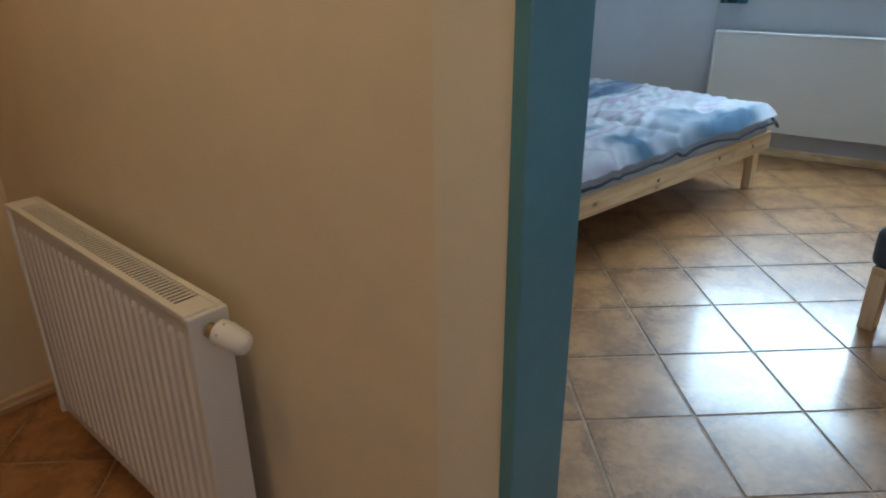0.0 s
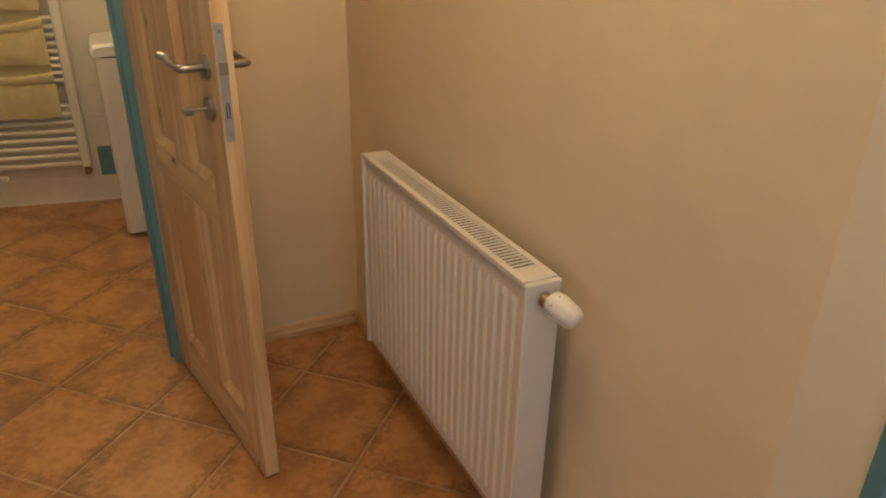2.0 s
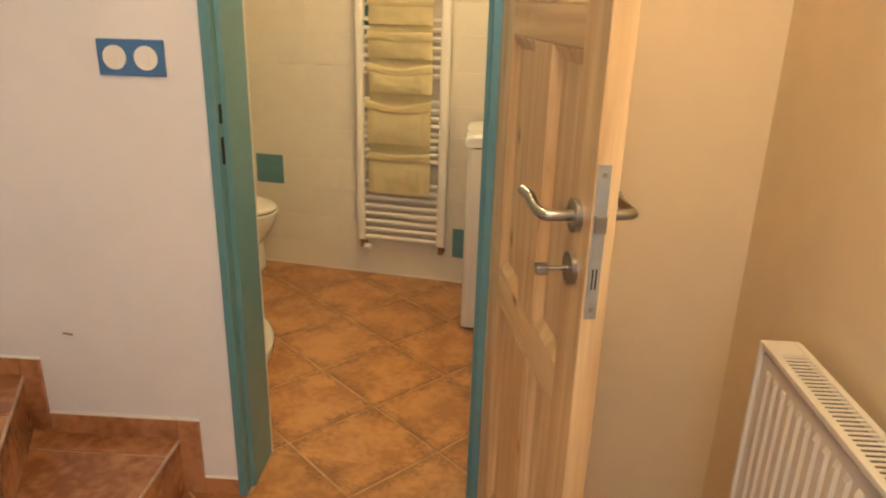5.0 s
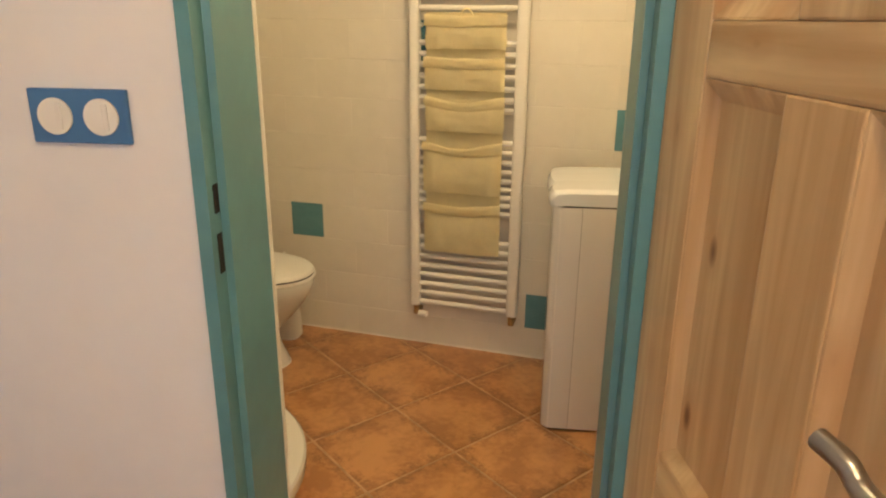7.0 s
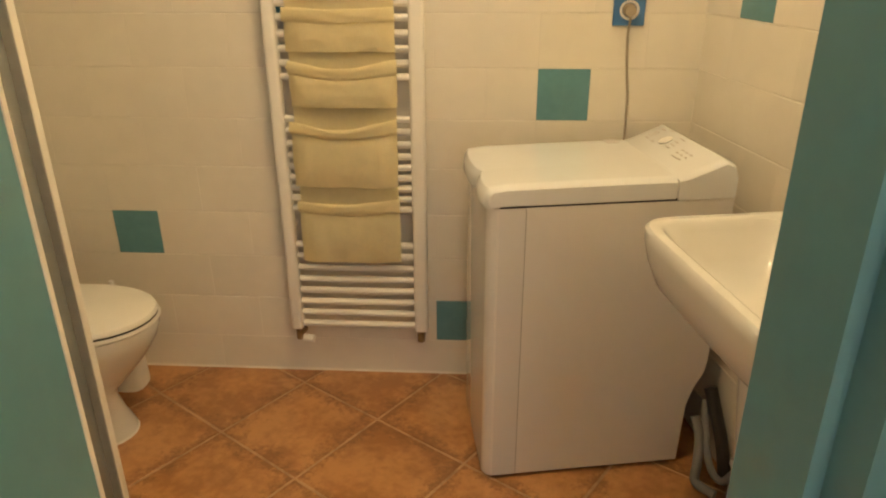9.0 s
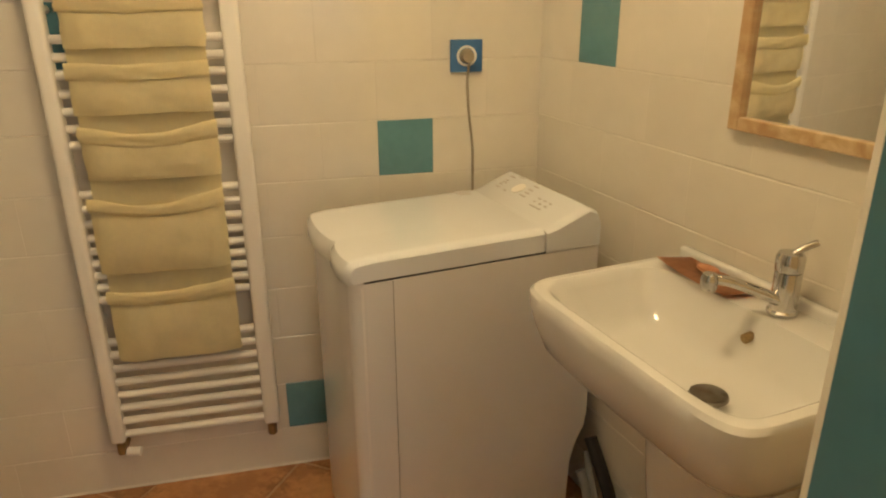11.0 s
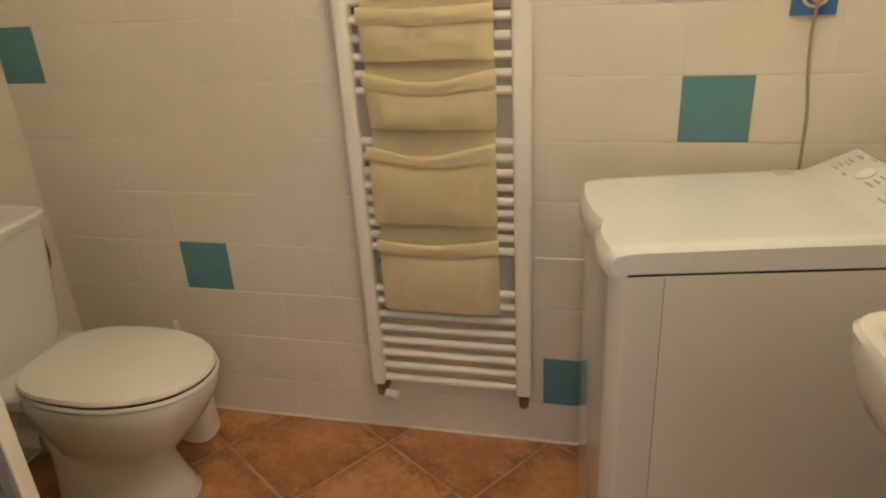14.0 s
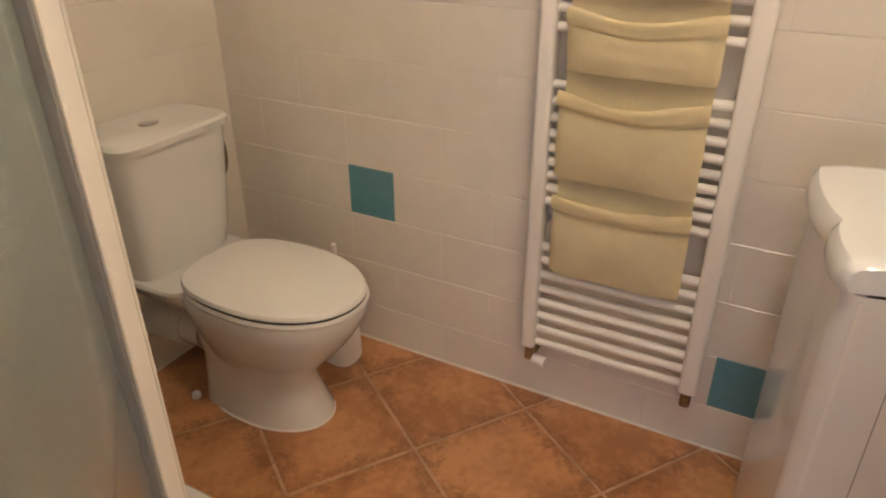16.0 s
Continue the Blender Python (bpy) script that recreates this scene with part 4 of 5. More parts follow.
def washbasin():
    t = thing("washbasin", pose(-2.565, 0.447, 0), "white ceramic washbasin with a half pedestal on the tiled wall", "sink")
    W, D, Z = 0.560, 0.408, 0.850
    def rr(x0, x1, y0, y1, z, p, n=56):
        return super_ring((x0 + x1) / 2, (y0 + y1) / 2, (x1 - x0) / 2, (y1 - y0) / 2, z, n, p)
    a = W / 2
    rings = [rr(-a + 0.065, a - 0.065, -D + 0.11, 0.0, 0.668, 4.5), rr(-a + 0.034, a - 0.034, -D + 0.055, 0.0, 0.690, 5.5), rr(-a + 0.014, a - 0.014, -D + 0.022, 0.0, 0.728, 6.5), rr(-a + 0.004, a - 0.004, -D + 0.006, 0.0, 0.775, 7), rr(-a, a, -D, 0.0, 0.815, 8), rr(-a, a, -D, 0.0, 0.838, 8), rr(-a + 0.006, a - 0.006, -D + 0.006, -0.001, 0.846, 8),
             rr(-a + 0.022, a - 0.022, -D + 0.022, -0.004, 0.8475, 8), rr(-a + 0.030, a - 0.030, -D + 0.030, -0.092, 0.842, 7), rr(-a + 0.038, a - 0.038, -D + 0.040, -0.096, 0.825, 6), rr(-a + 0.065, a - 0.065, -D + 0.075, -0.115, 0.765, 5), rr(-a + 0.11, a - 0.11, -D + 0.11, -0.14, 0.733, 3.5), rr(-a + 0.19, a - 0.19, -0.24, -0.17, 0.724, 2.2)]
    part("basin", loft(rings), CERAMIC, t, smooth=True)
    ledge = cuboid((-a + 0.012, -0.022, 0.838), (a - 0.012, 0.0, 0.866), 0.008, 3)
    part("rear_ledge", ledge, CERAMIC, t, smooth=True)
    ped = [super_ring(0.03, -ry + 0.003, rx, ry, z, 32, 3.2) for rx, ry, z in ((0.080, 0.105, 0.24), (0.090, 0.120, 0.30), (0.100, 0.135, 0.50), (0.108, 0.145, 0.69))]
    part("half_pedestal", loft(ped), CERAMIC, t, smooth=True)
    drain = rod((0.059, -0.230, 0.722), (0.059, -0.230, 0.735), 0.020, 24)
    part("drain_ring", drain, CHROME, t, smooth=True)
    cap = loft([super_ring(0.059, -0.230, r, r, z, 28) for r, z in ((0.030, 0.736), (0.033, 0.740), (0.031, 0.745), (0.016, 0.7475))])
    part("drain_plug", cap, PLUG, t, "raised chrome plug", True)
    ov = rod((0.014, -0.1165, 0.800), (0.014, -0.098, 0.803), 0.009, 20)
    part("overflow", ov, BRASS, t, "round overflow hole", True)


washbasin()


def tap():
    t = thing("mixer_tap", pose(-2.535, 0.392, 0.846), "chrome single-lever mixer tap on the washbasin", "tap")
    body = loft([super_ring(0, 0, r, r, z, 28) for r, z in ((0.026, 0.0), (0.026, 0.006), (0.0225, 0.009), (0.0225, 0.075), (0.0215, 0.078))])
    part("body", body, CHROME, t, smooth=True)
    cap = loft([super_ring(0, -0.001, r, r, z, 28) for r, z in ((0.0225, 0.080), (0.0235, 0.084), (0.0235, 0.104), (0.020, 0.112), (0.008, 0.115))])
    part("cap", cap, CHROME, t, smooth=True)
    line = curve([(0.0, -0.012, 0.026), (-0.018, -0.050, 0.044), (-0.036, -0.090, 0.060), (-0.050, -0.120, 0.066)])
    spout = loft([[p + (0.0130 - 0.003 * k / (len(line) - 1)) * (math.cos(q * math.pi / 8) * Vector((0.92, -0.40, 0)) + 0.85 * math.sin(q * math.pi / 8) * Vector((0.15, 0.36, 0.92))) for q in range(16)] for k, p in enumerate(line)])
    part("spout", spout, CHROME, t, smooth=True)
    part("aerator", loft([super_ring(-0.052, -0.124, r, r, z, 20) for r, z in ((0.012, 0.046), (0.0145, 0.050), (0.0150, 0.066), (0.012, 0.075), (0.005, 0.078))]), CHROME, t, smooth=True)
    lever = sweep(curve([(0.004, -0.006, 0.108), (0.012, 0.010, 0.122), (0.022, 0.030, 0.132)]), 0.006, 10)
    part("lever", lever, CHROME, t, smooth=True)


tap()


def soap_dish():
    """A thin curved clay slab lying askew on the rim."""
    t = thing("soap_dish", pose(-2.705, 0.394, 0.8505, 0, 0, -3), "curved brown clay soap dish lying on the washbasin rim", "soap dish")
    bm = bmesh.new()
    g = []
    for j in range(9):
        v = j / 8 * 2 - 1
        row = []
        for i in range(19):
            u = i / 18 * 2 - 1
            row.append(bm.verts.new((0.098 * u + 0.010 * v, 0.053 * v * (1 - 0.06 * u * u), 0.004 * u * u + 0.003 * v * v + 0.003 * u * v)))
        g.append(row)
    for a, b in zip(g, g[1:]):
        for i in range(18):
            bm.faces.new((a[i], a[i + 1], b[i + 1], b[i]))
    bmesh.ops.solidify(bm, geom=bm.faces, thickness=-0.006)
    part("slab", bm, CLAY, t, smooth=True)
    soap = loft([super_ring(-0.01, 0, rx, ry, z, 24, 2.6) for rx, ry, z in ((0.018, 0.010, 0.005), (0.026, 0.016, 0.009), (0.024, 0.014, 0.014), (0.012, 0.006, 0.017))])
    s = thing("soap", pose(-2.705, 0.394, 0.8505, 0, 0, -3), "small dark worn piece of soap in the clay dish", "soap")
    part("bar_of_soap", soap, CLAY, s, smooth=True)


soap_dish()


def wall_mirror():
    t = thing("wall_mirror", Matrix(((1, 0, 0, -2.488), (0, 0, -1, 0.450), (0, 1, 0, 1.49), (0, 0, 0, 1))), "wall mirror in a plain pine frame above the washbasin", "mirror")
    w, h, f = 0.265, 0.362, 0.025
    for x0, x1, y0, y1 in ((-w, -w + f, -h, h), (w - f, w, -h, h), (-w + f, w - f, -h, -h + f), (-w + f, w - f, h - f, h)):
        part("frame", cuboid((x0, y0, 0.0), (x1, y1, 0.020), 0.003), FRAMEPINE, t)
    part("mirror_glass", cuboid((-w + f - 0.004, -h + f - 0.004, 0.003), (w - f + 0.004, h - f + 0.004, 0.009)), MIRROR, t)


wall_mirror()


def toilet():
    """Close-coupled toilet; x along the wall behind it, y out from that wall."""
    t = thing("toilet", BATH @ pose(0.387, 0.0, 0), "white close-coupled ceramic toilet with closed lid", "toilet")
    def rr(x, y0, y1, z, p):
        return super_ring(0, (y0 + y1) / 2, x, (y1 - y0) / 2, z, 48, p)
    tank = loft([rr(0.150, 0.02, 0.190, 0.400, 4), rr(0.156, 0.015, 0.200, 0.46, 5), rr(0.170, 0.012, 0.216, 0.70, 6), rr(0.172, 0.012, 0.218, 0.745, 6)])
    part("cistern", tank, CERAMIC, t, smooth=True)
    lid = loft([rr(0.172, 0.010, 0.220, 0.7455, 6), rr(0.180, 0.006, 0.230, 0.749, 6), rr(0.181, 0.006, 0.232, 0.766, 6), rr(0.174, 0.010, 0.224, 0.773, 6)])
    cl = part("cistern_lid", lid, CERAMIC, t, smooth=True)
    part("flush_button", loft([super_ring(0, 0.115, r * 1.25, r, z, 24) for r, z in ((0.021, 0.772), (0.021, 0.777), (0.012, 0.779))]), STEEL, cl, "oval metal flush button", True)
    def egg(w, y0, y1, z, front=0.62):
        """An egg-shaped ring, rounder at the front."""
        out, ym, w = [], y0 + (y1 - y0) * 0.48, w * 0.935
        for k in range(48):
            a = 2 * math.pi * k / 48
            c, s = math.cos(a), math.sin(a)
            if s >= 0:
                out.append((-0.009 + w * math.copysign(abs(c) ** 0.95, c), ym + (y1 - ym) * s, z))
            else:
                out.append((-0.009 + w * math.copysign(abs(c) ** front, c), ym + (ym - y0) * math.copysign(abs(s) ** 0.75, s), z))
        return out
    bowl = loft([egg(0.123, 0.228, 0.587, 0.0), egg(0.124, 0.228, 0.588, 0.015), egg(0.108, 0.234, 0.560, 0.07), egg(0.098, 0.240, 0.546, 0.12), egg(0.100, 0.242, 0.552, 0.155), egg(0.130, 0.242, 0.606, 0.21), egg(0.164, 0.232, 0.665, 0.28), egg(0.182, 0.222, 0.700, 0.335), egg(0.189, 0.213, 0.714, 0.372), egg(0.187, 0.213, 0.712, 0.388), egg(0.155, 0.25, 0.67, 0.390)])
    part("bowl", bowl, CERAMIC, t, smooth=True)
    deck = loft([rr(0.125, 0.03, 0.30, 0.335, 4), rr(0.150, 0.02, 0.30, 0.365, 5), rr(0.165, 0.015, 0.30, 0.392, 5), rr(0.160, 0.02, 0.30, 0.4005, 5)])
    part("deck", deck, CERAMIC, t, smooth=True)
    seat = loft([egg(0.186, 0.235, 0.714, 0.3905), egg(0.190, 0.232, 0.719, 0.396), egg(0.187, 0.235, 0.716, 0.4035)])
    part("seat", seat, PLASTIC, t, smooth=True)
    part("seat_gap", loft([egg(0.1835, 0.238, 0.7115, 0.403), egg(0.1835, 0.238, 0.7115, 0.4095)]), DARK, t, "dark line between seat and lid")
    cover = loft([egg(0.184, 0.226, 0.7125, 0.4095), egg(0.186, 0.224, 0.714, 0.414), egg(0.182, 0.229, 0.709, 0.423), egg(0.168, 0.246, 0.692, 0.4285), egg(0.09, 0.33, 0.60, 0.4315)])
    part("lid", cover, PLASTIC, t, "closed white seat lid", True)
    trap = loft([super_ring(-0.009, 0.5 * (ya + yb), w, 0.5 * (yb - ya), z, 40, 3.4) for w, ya, yb, z in ((0.106, 0.205, 0.44, 0.0), (0.107, 0.204, 0.44, 0.012), (0.098, 0.212, 0.42, 0.09), (0.094, 0.215, 0.42, 0.16), (0.105, 0.210, 0.44, 0.23), (0.112, 0.205, 0.46, 0.30), (0.100, 0.215, 0.44, 0.335))])
    part("trapway", trap, CERAMIC, t, "squared ceramic foot behind the bowl", True)
    spigot = rod((0.02, 0.30, 0.205), (0.02, 0.12, 0.190), 0.055, 28)
    part("outlet", spigot, CERAMIC, t, smooth=True)
    part("seal", loft([[(0.02 + 0.060 * math.cos(k / 12 * math.pi), 0.225 + o, 0.199 + 0.060 * math.sin(k / 12 * math.pi)) for k in range(24)] for o in (0, 0.018)]), GREY, t, smooth=True)
    waste = sweep(curve([(0.02, 0.15, 0.192), (0.02, 0.05, 0.185), (0.02, 0.0, 0.185)]), 0.060, 24)
    part("waste_pipe", waste, PLASTIC, t, smooth=True)
    for x in (0.112, -0.112):
        part("bolt_cap", loft([super_ring(x + (-0.018 if x > 0 else 0.010), 0.196, r, r, z, 14) for r, z in ((0.013, 0.0), (0.012, 0.014), (0.006, 0.02))]), PLASTIC, t, smooth=True)
    hose = sweep(curve([(-0.165, 0.13, 0.715), (-0.190, 0.135, 0.705), (-0.207, 0.135, 0.66), (-0.212, 0.130, 0.60), (-0.205, 0.115, 0.56), (-0.200, 0.05, 0.50), (-0.200, 0.005, 0.47)]), 0.0100, 10)
    part("supply_hose", hose, BRAID, t, "dark braided water hose", True)
    part("base_sealant", loft([egg(0.127, 0.224, 0.591, 0.0), egg(0.124, 0.227, 0.588, 0.005)]), PLASTIC, t)


toilet()


def toilet_brush():
    t = thing("toilet_brush", BATH @ pose(0.126, 0.455, 0), "white toilet brush in its holder on the floor beside the toilet", "toilet brush")
    part("holder", loft([super_ring(0, 0, r, r, z, 24, 3) for r, z in ((0.050, 0.0), (0.053, 0.01), (0.050, 0.10), (0.036, 0.19), (0.022, 0.24), (0.014, 0.26))]), PLASTIC, t, smooth=True)
    part("handle", rod((0, 0, 0.25), (0, 0.0, 0.395), 0.0075), PLASTIC, t, smooth=True)


toilet_brush()


def shower():
    """Quadrant enclosure: a low tray, white posts and curved milky glass."""
    t = thing("shower_enclosure", BATH, "quadrant shower with white frame and milky curved glass", "shower")
    CX, CY, XW = 1.285, 0.625, 1.552
    def arc(r, a0, a1, n):
        return [(CX + r * math.cos(math.pi * (a0 + (a1 - a0) * k / n)), CY + r * math.sin(math.pi * (a0 + (a1 - a0) * k / n))) for k in range(n + 1)]
    def line(r):
        return [(CX - r, 0.004)] + arc(r, 1.0, 0.5, 20) + [(XW, CY + r), (XW, 0.004)]
    rings = [[(x, y, z) for x, y in line(r)] for r, z in ((0.422, 0.0), (0.432, 0.02), (0.432, 0.045), (0.449, 0.055), (0.449, 0.085), (0.467, 0.096), (0.472, 0.108), (0.472, 0.138), (0.465, 0.145), (0.372, 0.145), (0.362, 0.137), (0.345, 0.075))]
    part("tray", loft(rings), CERAMIC, t, "white acrylic tray with a stepped curved front", True)
    R = 0.418
    def strip(pts, z0, z1, th):
        bm = bmesh.new()
        lo = [[bm.verts.new((x, y, z)) for x, y in pts] for z in (z0, z1)]
        for i in range(len(pts) - 1):
            bm.faces.new((lo[0][i], lo[0][i + 1], lo[1][i + 1], lo[1][i]))
        bmesh.ops.solidify(bm, geom=bm.faces, thickness=th)
        return bm
    # fixed panes at both ends, the two curved doors slid back behind them
    for pts, nm in (([(CX - R, 0.02), (CX - R, 0.50)], "fixed_pane"), ([(XW - 0.02, CY + R)] + arc(R, 0.5, 0.585, 4), "fixed_pane"), ([(CX - R + 0.022, 0.03), (CX - R + 0.022, 0.47)], "sliding_door"), ([(XW - 0.03, CY + R - 0.022)] + arc(R - 0.022, 0.5, 0.60, 5), "sliding_door")):
        g = part(nm, strip(pts, 0.170, 1.90, 0.005), GLASS, t, "milky safety glass", True)
        g.visible_shadow = False
    full = [(CX - R, 0.01)] + arc(R, 1.0, 0.5, 24) + [(XW - 0.01, CY + R)]
    for z0, z1 in ((0.1455, 0.170), (1.88, 1.92)):
        part("rail", strip(full, z0, z1, 0.026), ENAMEL, t, "white aluminium rail", True)
    def post(x, y, ang, w, d, name="post", material=ENAMEL, label="white aluminium post"):
        p = part(name, cuboid((-w / 2, -d / 2, 0.17), (w / 2, d / 2, 1.89), 0.004 if w > 0.01 else 0.001), material, t, label)
        p.matrix_basis = pose(x, y, 0, 0, 0, ang)
        return p
    for a, rr_, w, d, args in ((0.588, R, 0.026, 0.026, ()), (0.613, R - 0.024, 0.034, 0.018, ("door_seal", GREYPROFILE, "grey profile of the sliding door")), (0.5755, R + 0.002, 0.005, 0.020, ("gasket", GREY, "dark rubber gasket")), (0.6275, R - 0.024, 0.006, 0.020, ("door_edge", ENAMEL, "white edge of the sliding door"))):
        post(CX + rr_ * math.cos(math.pi * a), CY + rr_ * math.sin(math.pi * a), 180 * a - 90, w, d, *args)
    post(CX - R, 0.50, 90, 0.030, 0.026)
    post(CX - R + 0.024, 0.48, 90, 0.034, 0.020)
    post(CX - R, 0.016, 90, 0.03, 0.026)
    post(XW - 0.016, CY + R, 0, 0.03, 0.026)


shower()


def hoses():
    t = thing("drain_hose", pose(0, 0, 0), "grey ribbed drain hose hanging behind the washing machine", "hose")
    part("hose", sweep(curve([(-3.03, 0.36, 0.17), (-3.00, 0.365, 0.12), (-2.965, 0.35, 0.06), (-2.94, 0.34, 0.02), (-2.89, 0.37, 0.014)]), 0.013, 12), GREY, t, smooth=True)
    t2 = thing("supply_hose", pose(0, 0, 0), "grey water hose with white angle valve under the washbasin", "hose")
    part("hose", sweep(curve([(-3.06, 0.40, 0.20), (-3.01, 0.385, 0.14), (-2.945, 0.375, 0.07), (-2.90, 0.39, 0.05), (-2.87, 0.41, 0.12)]), 0.010, 12), GREY, t2, smooth=True)
    # black tube added to fill the dark area between machine and wall
    t3 = thing("dark_tube", pose(0, 0, 0), "black tube added in the dark area behind the washing machine", "hose")
    part("hose", sweep(curve([(-3.06, 0.41, 0.24), (-3.02, 0.415, 0.18), (-2.975, 0.42, 0.11), (-2.945, 0.42, 0.05), (-2.93, 0.42, 0.018)]), 0.018, 14), BLACK, t3, smooth=True)
    part("angle_valve", rod((-2.87, 0.447, 0.13), (-2.87, 0.400, 0.13), 0.014, 16), PLASTIC, t2, smooth=True)
    part("valve_handle", cuboid((-2.888, 0.392, 0.118), (-2.852, 0.404, 0.142), 0.004), PLASTIC, t2)


hoses()


def ceiling_lamp(x, y, label):
    t = thing("ceiling_lamp", pose(x, y, H), label, "lamp")
    part("base", rod((0, 0, 0), (0, 0, -0.025), 0.10, 32), ENAMEL, t, smooth=True)
    part("globe", loft([super_ring(0, 0, r, r, z, 28) for r, z in ((0.09, -0.025), (0.105, -0.05), (0.10, -0.085), (0.06, -0.11), (0.01, -0.118))]), BULBGLOW, t, smooth=True)


ceiling_lamp(-2.66, -0.38, "round white ceiling lamp, lit")
ceiling_lamp(-0.58, -0.05, "round white ceiling lamp, lit")

# ---- bedroom ----


def bed(m):
    """A low pine bed, x across, y along its length."""
    t = thing("bed", m, "plain pine bed frame with a white mattress", "bed")
    W, L = 1.22, 2.05
    for x in (-W, -0.035):
        part("side_rail", cuboid((x, 0.0, 0.232), (x + 0.035, L, 0.335), 0.004), PINE_Y, t)
    for y in (0.0, L - 0.03):
        part("end_rail", cuboid((-W + 0.035, y, 0.232), (-0.035, y + 0.03, 0.335), 0.004), PINE_X, t)
    for x in (-W + 0.012, -0.085):
        for y in (0.03, L - 0.09):
            part("leg", cuboid((x, y, 0.0), (x + 0.05, y + 0.06, 0.345), 0.006), PALEPINE, t)
    for y in (0.35, 0.95, 1.50, L - 0.20):
        part("dowel", rod((-0.002, y, 0.285), (0.001, y, 0.285), 0.009, 14), DARK, t)
    me = finish(cuboid((-W + 0.04, 0, 0.300), (-0.04, 0.07, 0.318), 0.002), "slat", PINE_X)
    for k in range(14):
        s = new("slat", me)
        s.parent, s.location = t, (0, 0.06 + k * 0.14, 0)
    mt = thing("mattress", m, "white mattress lying on the pine bed", "mattress")
    part("cover", cuboid((-W + 0.02, 0.02, 0.319), (-0.012, L - 0.02, 0.425), 0.025, 3), MATTRESS, mt, smooth=True)
    d = thing("duvet", m, "rumpled duvet printed in blue, white and violet", "duvet")
    rng = random.Random(8)
    ph = [rng.uniform(0, 6.28) for _ in range(8)]
    bm = bmesh.new()
    nu, nv = 100, 150
    g = []
    for j in range(nv + 1):
        v = j / nv
        row = []
        for i in range(nu + 1):
            u = i / nu
            x, y = -W + 0.0 + (W + 0.012) * u, 0.02 + (L - 0.01) * v
            drift = x + 0.35 * y
            n = noise.noise(Vector((drift * 2.6, y * 2.0, 1.7))) * 0.012 - abs(noise.noise(Vector((drift * 8, y * 2.6, 9.1)))) * 0.030 - abs(noise.noise(Vector((drift * 19 + y * 4, y * 5, 2.3)))) * 0.016 - abs(noise.noise(Vector((drift * 36, y * 11, 6.3)))) * 0.004
            seam = -0.020 * math.exp(-((v - 0.55) / 0.02) ** 2)
            side = max(0.0, u - 0.945) / 0.055
            end = max(0.0, v - 0.985) / 0.015
            z = 0.492 + n + seam - 0.058 * side ** 2 - 0.03 * end
            row.append(bm.verts.new((x + 0.015 * math.sin(9 * v + ph[1]) * side, y, z)))
        g.append(row)
    for a, b in zip(g, g[1:]):
        for i in range(nu):
            bm.faces.new((a[i], a[i + 1], b[i + 1], b[i]))
    brink = [row[-1].co + Vector((0.002, 0, -0.036)) for row in g[::3]]
    foot = [v.co + Vector((0, 0.002, -0.036)) for v in g[-1][::-3]]
    bmesh.ops.solidify(bm, geom=bm.faces, thickness=0.045)
    part("cover", bm, DUVET, d, smooth=True)
    # dark strips added along the lower edges in place of their shadow
    part("side_hem", sweep(brink, 0.008, 8), EDGESHADE, d, "dark strip painted as shade under the duvet edge", True)
    part("foot_hem", sweep(foot, 0.008, 8), EDGESHADE, d, "dark strip painted as shade under the duvet edge", True)


BEDM = pose(-0.905, 4.01, 0, 0, 0, -7.5) @ Matrix.Translation((0, -2.05, 0))
bed(BEDM)


def second_bed():
    m = pose(-0.075, 2.62, 0, 0, 0, -7.5)
    t = thing("bed", m, "pale pine bed corner under a grey blanket", "bed")
    for x in (0.0, 0.80):
        for y in (0.0, 1.75):
            part("leg", cuboid((x, y, 0.0), (x + 0.055, y + 0.065, 0.22), 0.005), PALEPINE, t)
    part("frame", cuboid((0.0, 0.0, 0.215), (0.86, 1.82, 0.25), 0.006), PALEPINE, t)
    b = thing("blanket", m, "dark grey woollen blanket over the second bed", "blanket")
    part("cloth", cuboid((-0.012, -0.012, 0.2505), (0.872, 1.83, 0.40), 0.04, 4), GREYCLOTH, b, smooth=True)


second_bed()
rm = Matrix(((FD.x, FD.y, 0, far(0.03, 0.045)[0]), (FD.y, -FD.x, 0, far(0.03, 0.045)[1]), (0, 0, 1, 0), (0, 0, 0, 1)))
panel_radiator("radiator", rm, 1.40, 0.165, 0.790, 0.075, "long white panel radiator under the bedroom window", valve=False, ribs=False)
trim("baseboard", far(3.8), far(0.0), PINE_X, label="narrow pine skirting board")


def window():
    m = Matrix(((FD.x, FD.y, 0, far(0.10)[0]), (FD.y, -FD.x, 0, far(0.10)[1]), (0, 0, 1, 0), (0, 0, 0, 1)))
    t = thing("window_1", m, "wide white window in the bedroom, letting in daylight", "window", kind="structure")
    for x0, x1, z0, z1 in ((0, 0.05, 1.02, 2.15), (1.35, 1.40, 1.02, 2.15), (0.05, 1.35, 1.02, 1.07), (0.05, 1.35, 2.10, 2.15), (0.685, 0.715, 1.07, 2.10)):
        part("window_frame", cuboid((x0, -0.20, z0), (x1, -0.13, z1), 0.004), ENAMEL, t)
    for x0, x1 in ((0.05, 0.685), (0.715, 1.35)):
        p = part("pane", cuboid((x0, -0.168, 1.07), (x1, -0.162, 2.10)), PANE, t)
        p.visible_shadow = False
    part("window_sill", cuboid((0.0, -0.13, 1.021), (1.40, 0.03, 1.040), 0.005), ENAMEL, t)
    sky_ = structure("backdrop", cuboid((-1.2, -1.6, 0.0), (2.6, -1.58, 3.2)), SKYGLOW, "bright overcast daylight outside")
    sky_.matrix_world = m


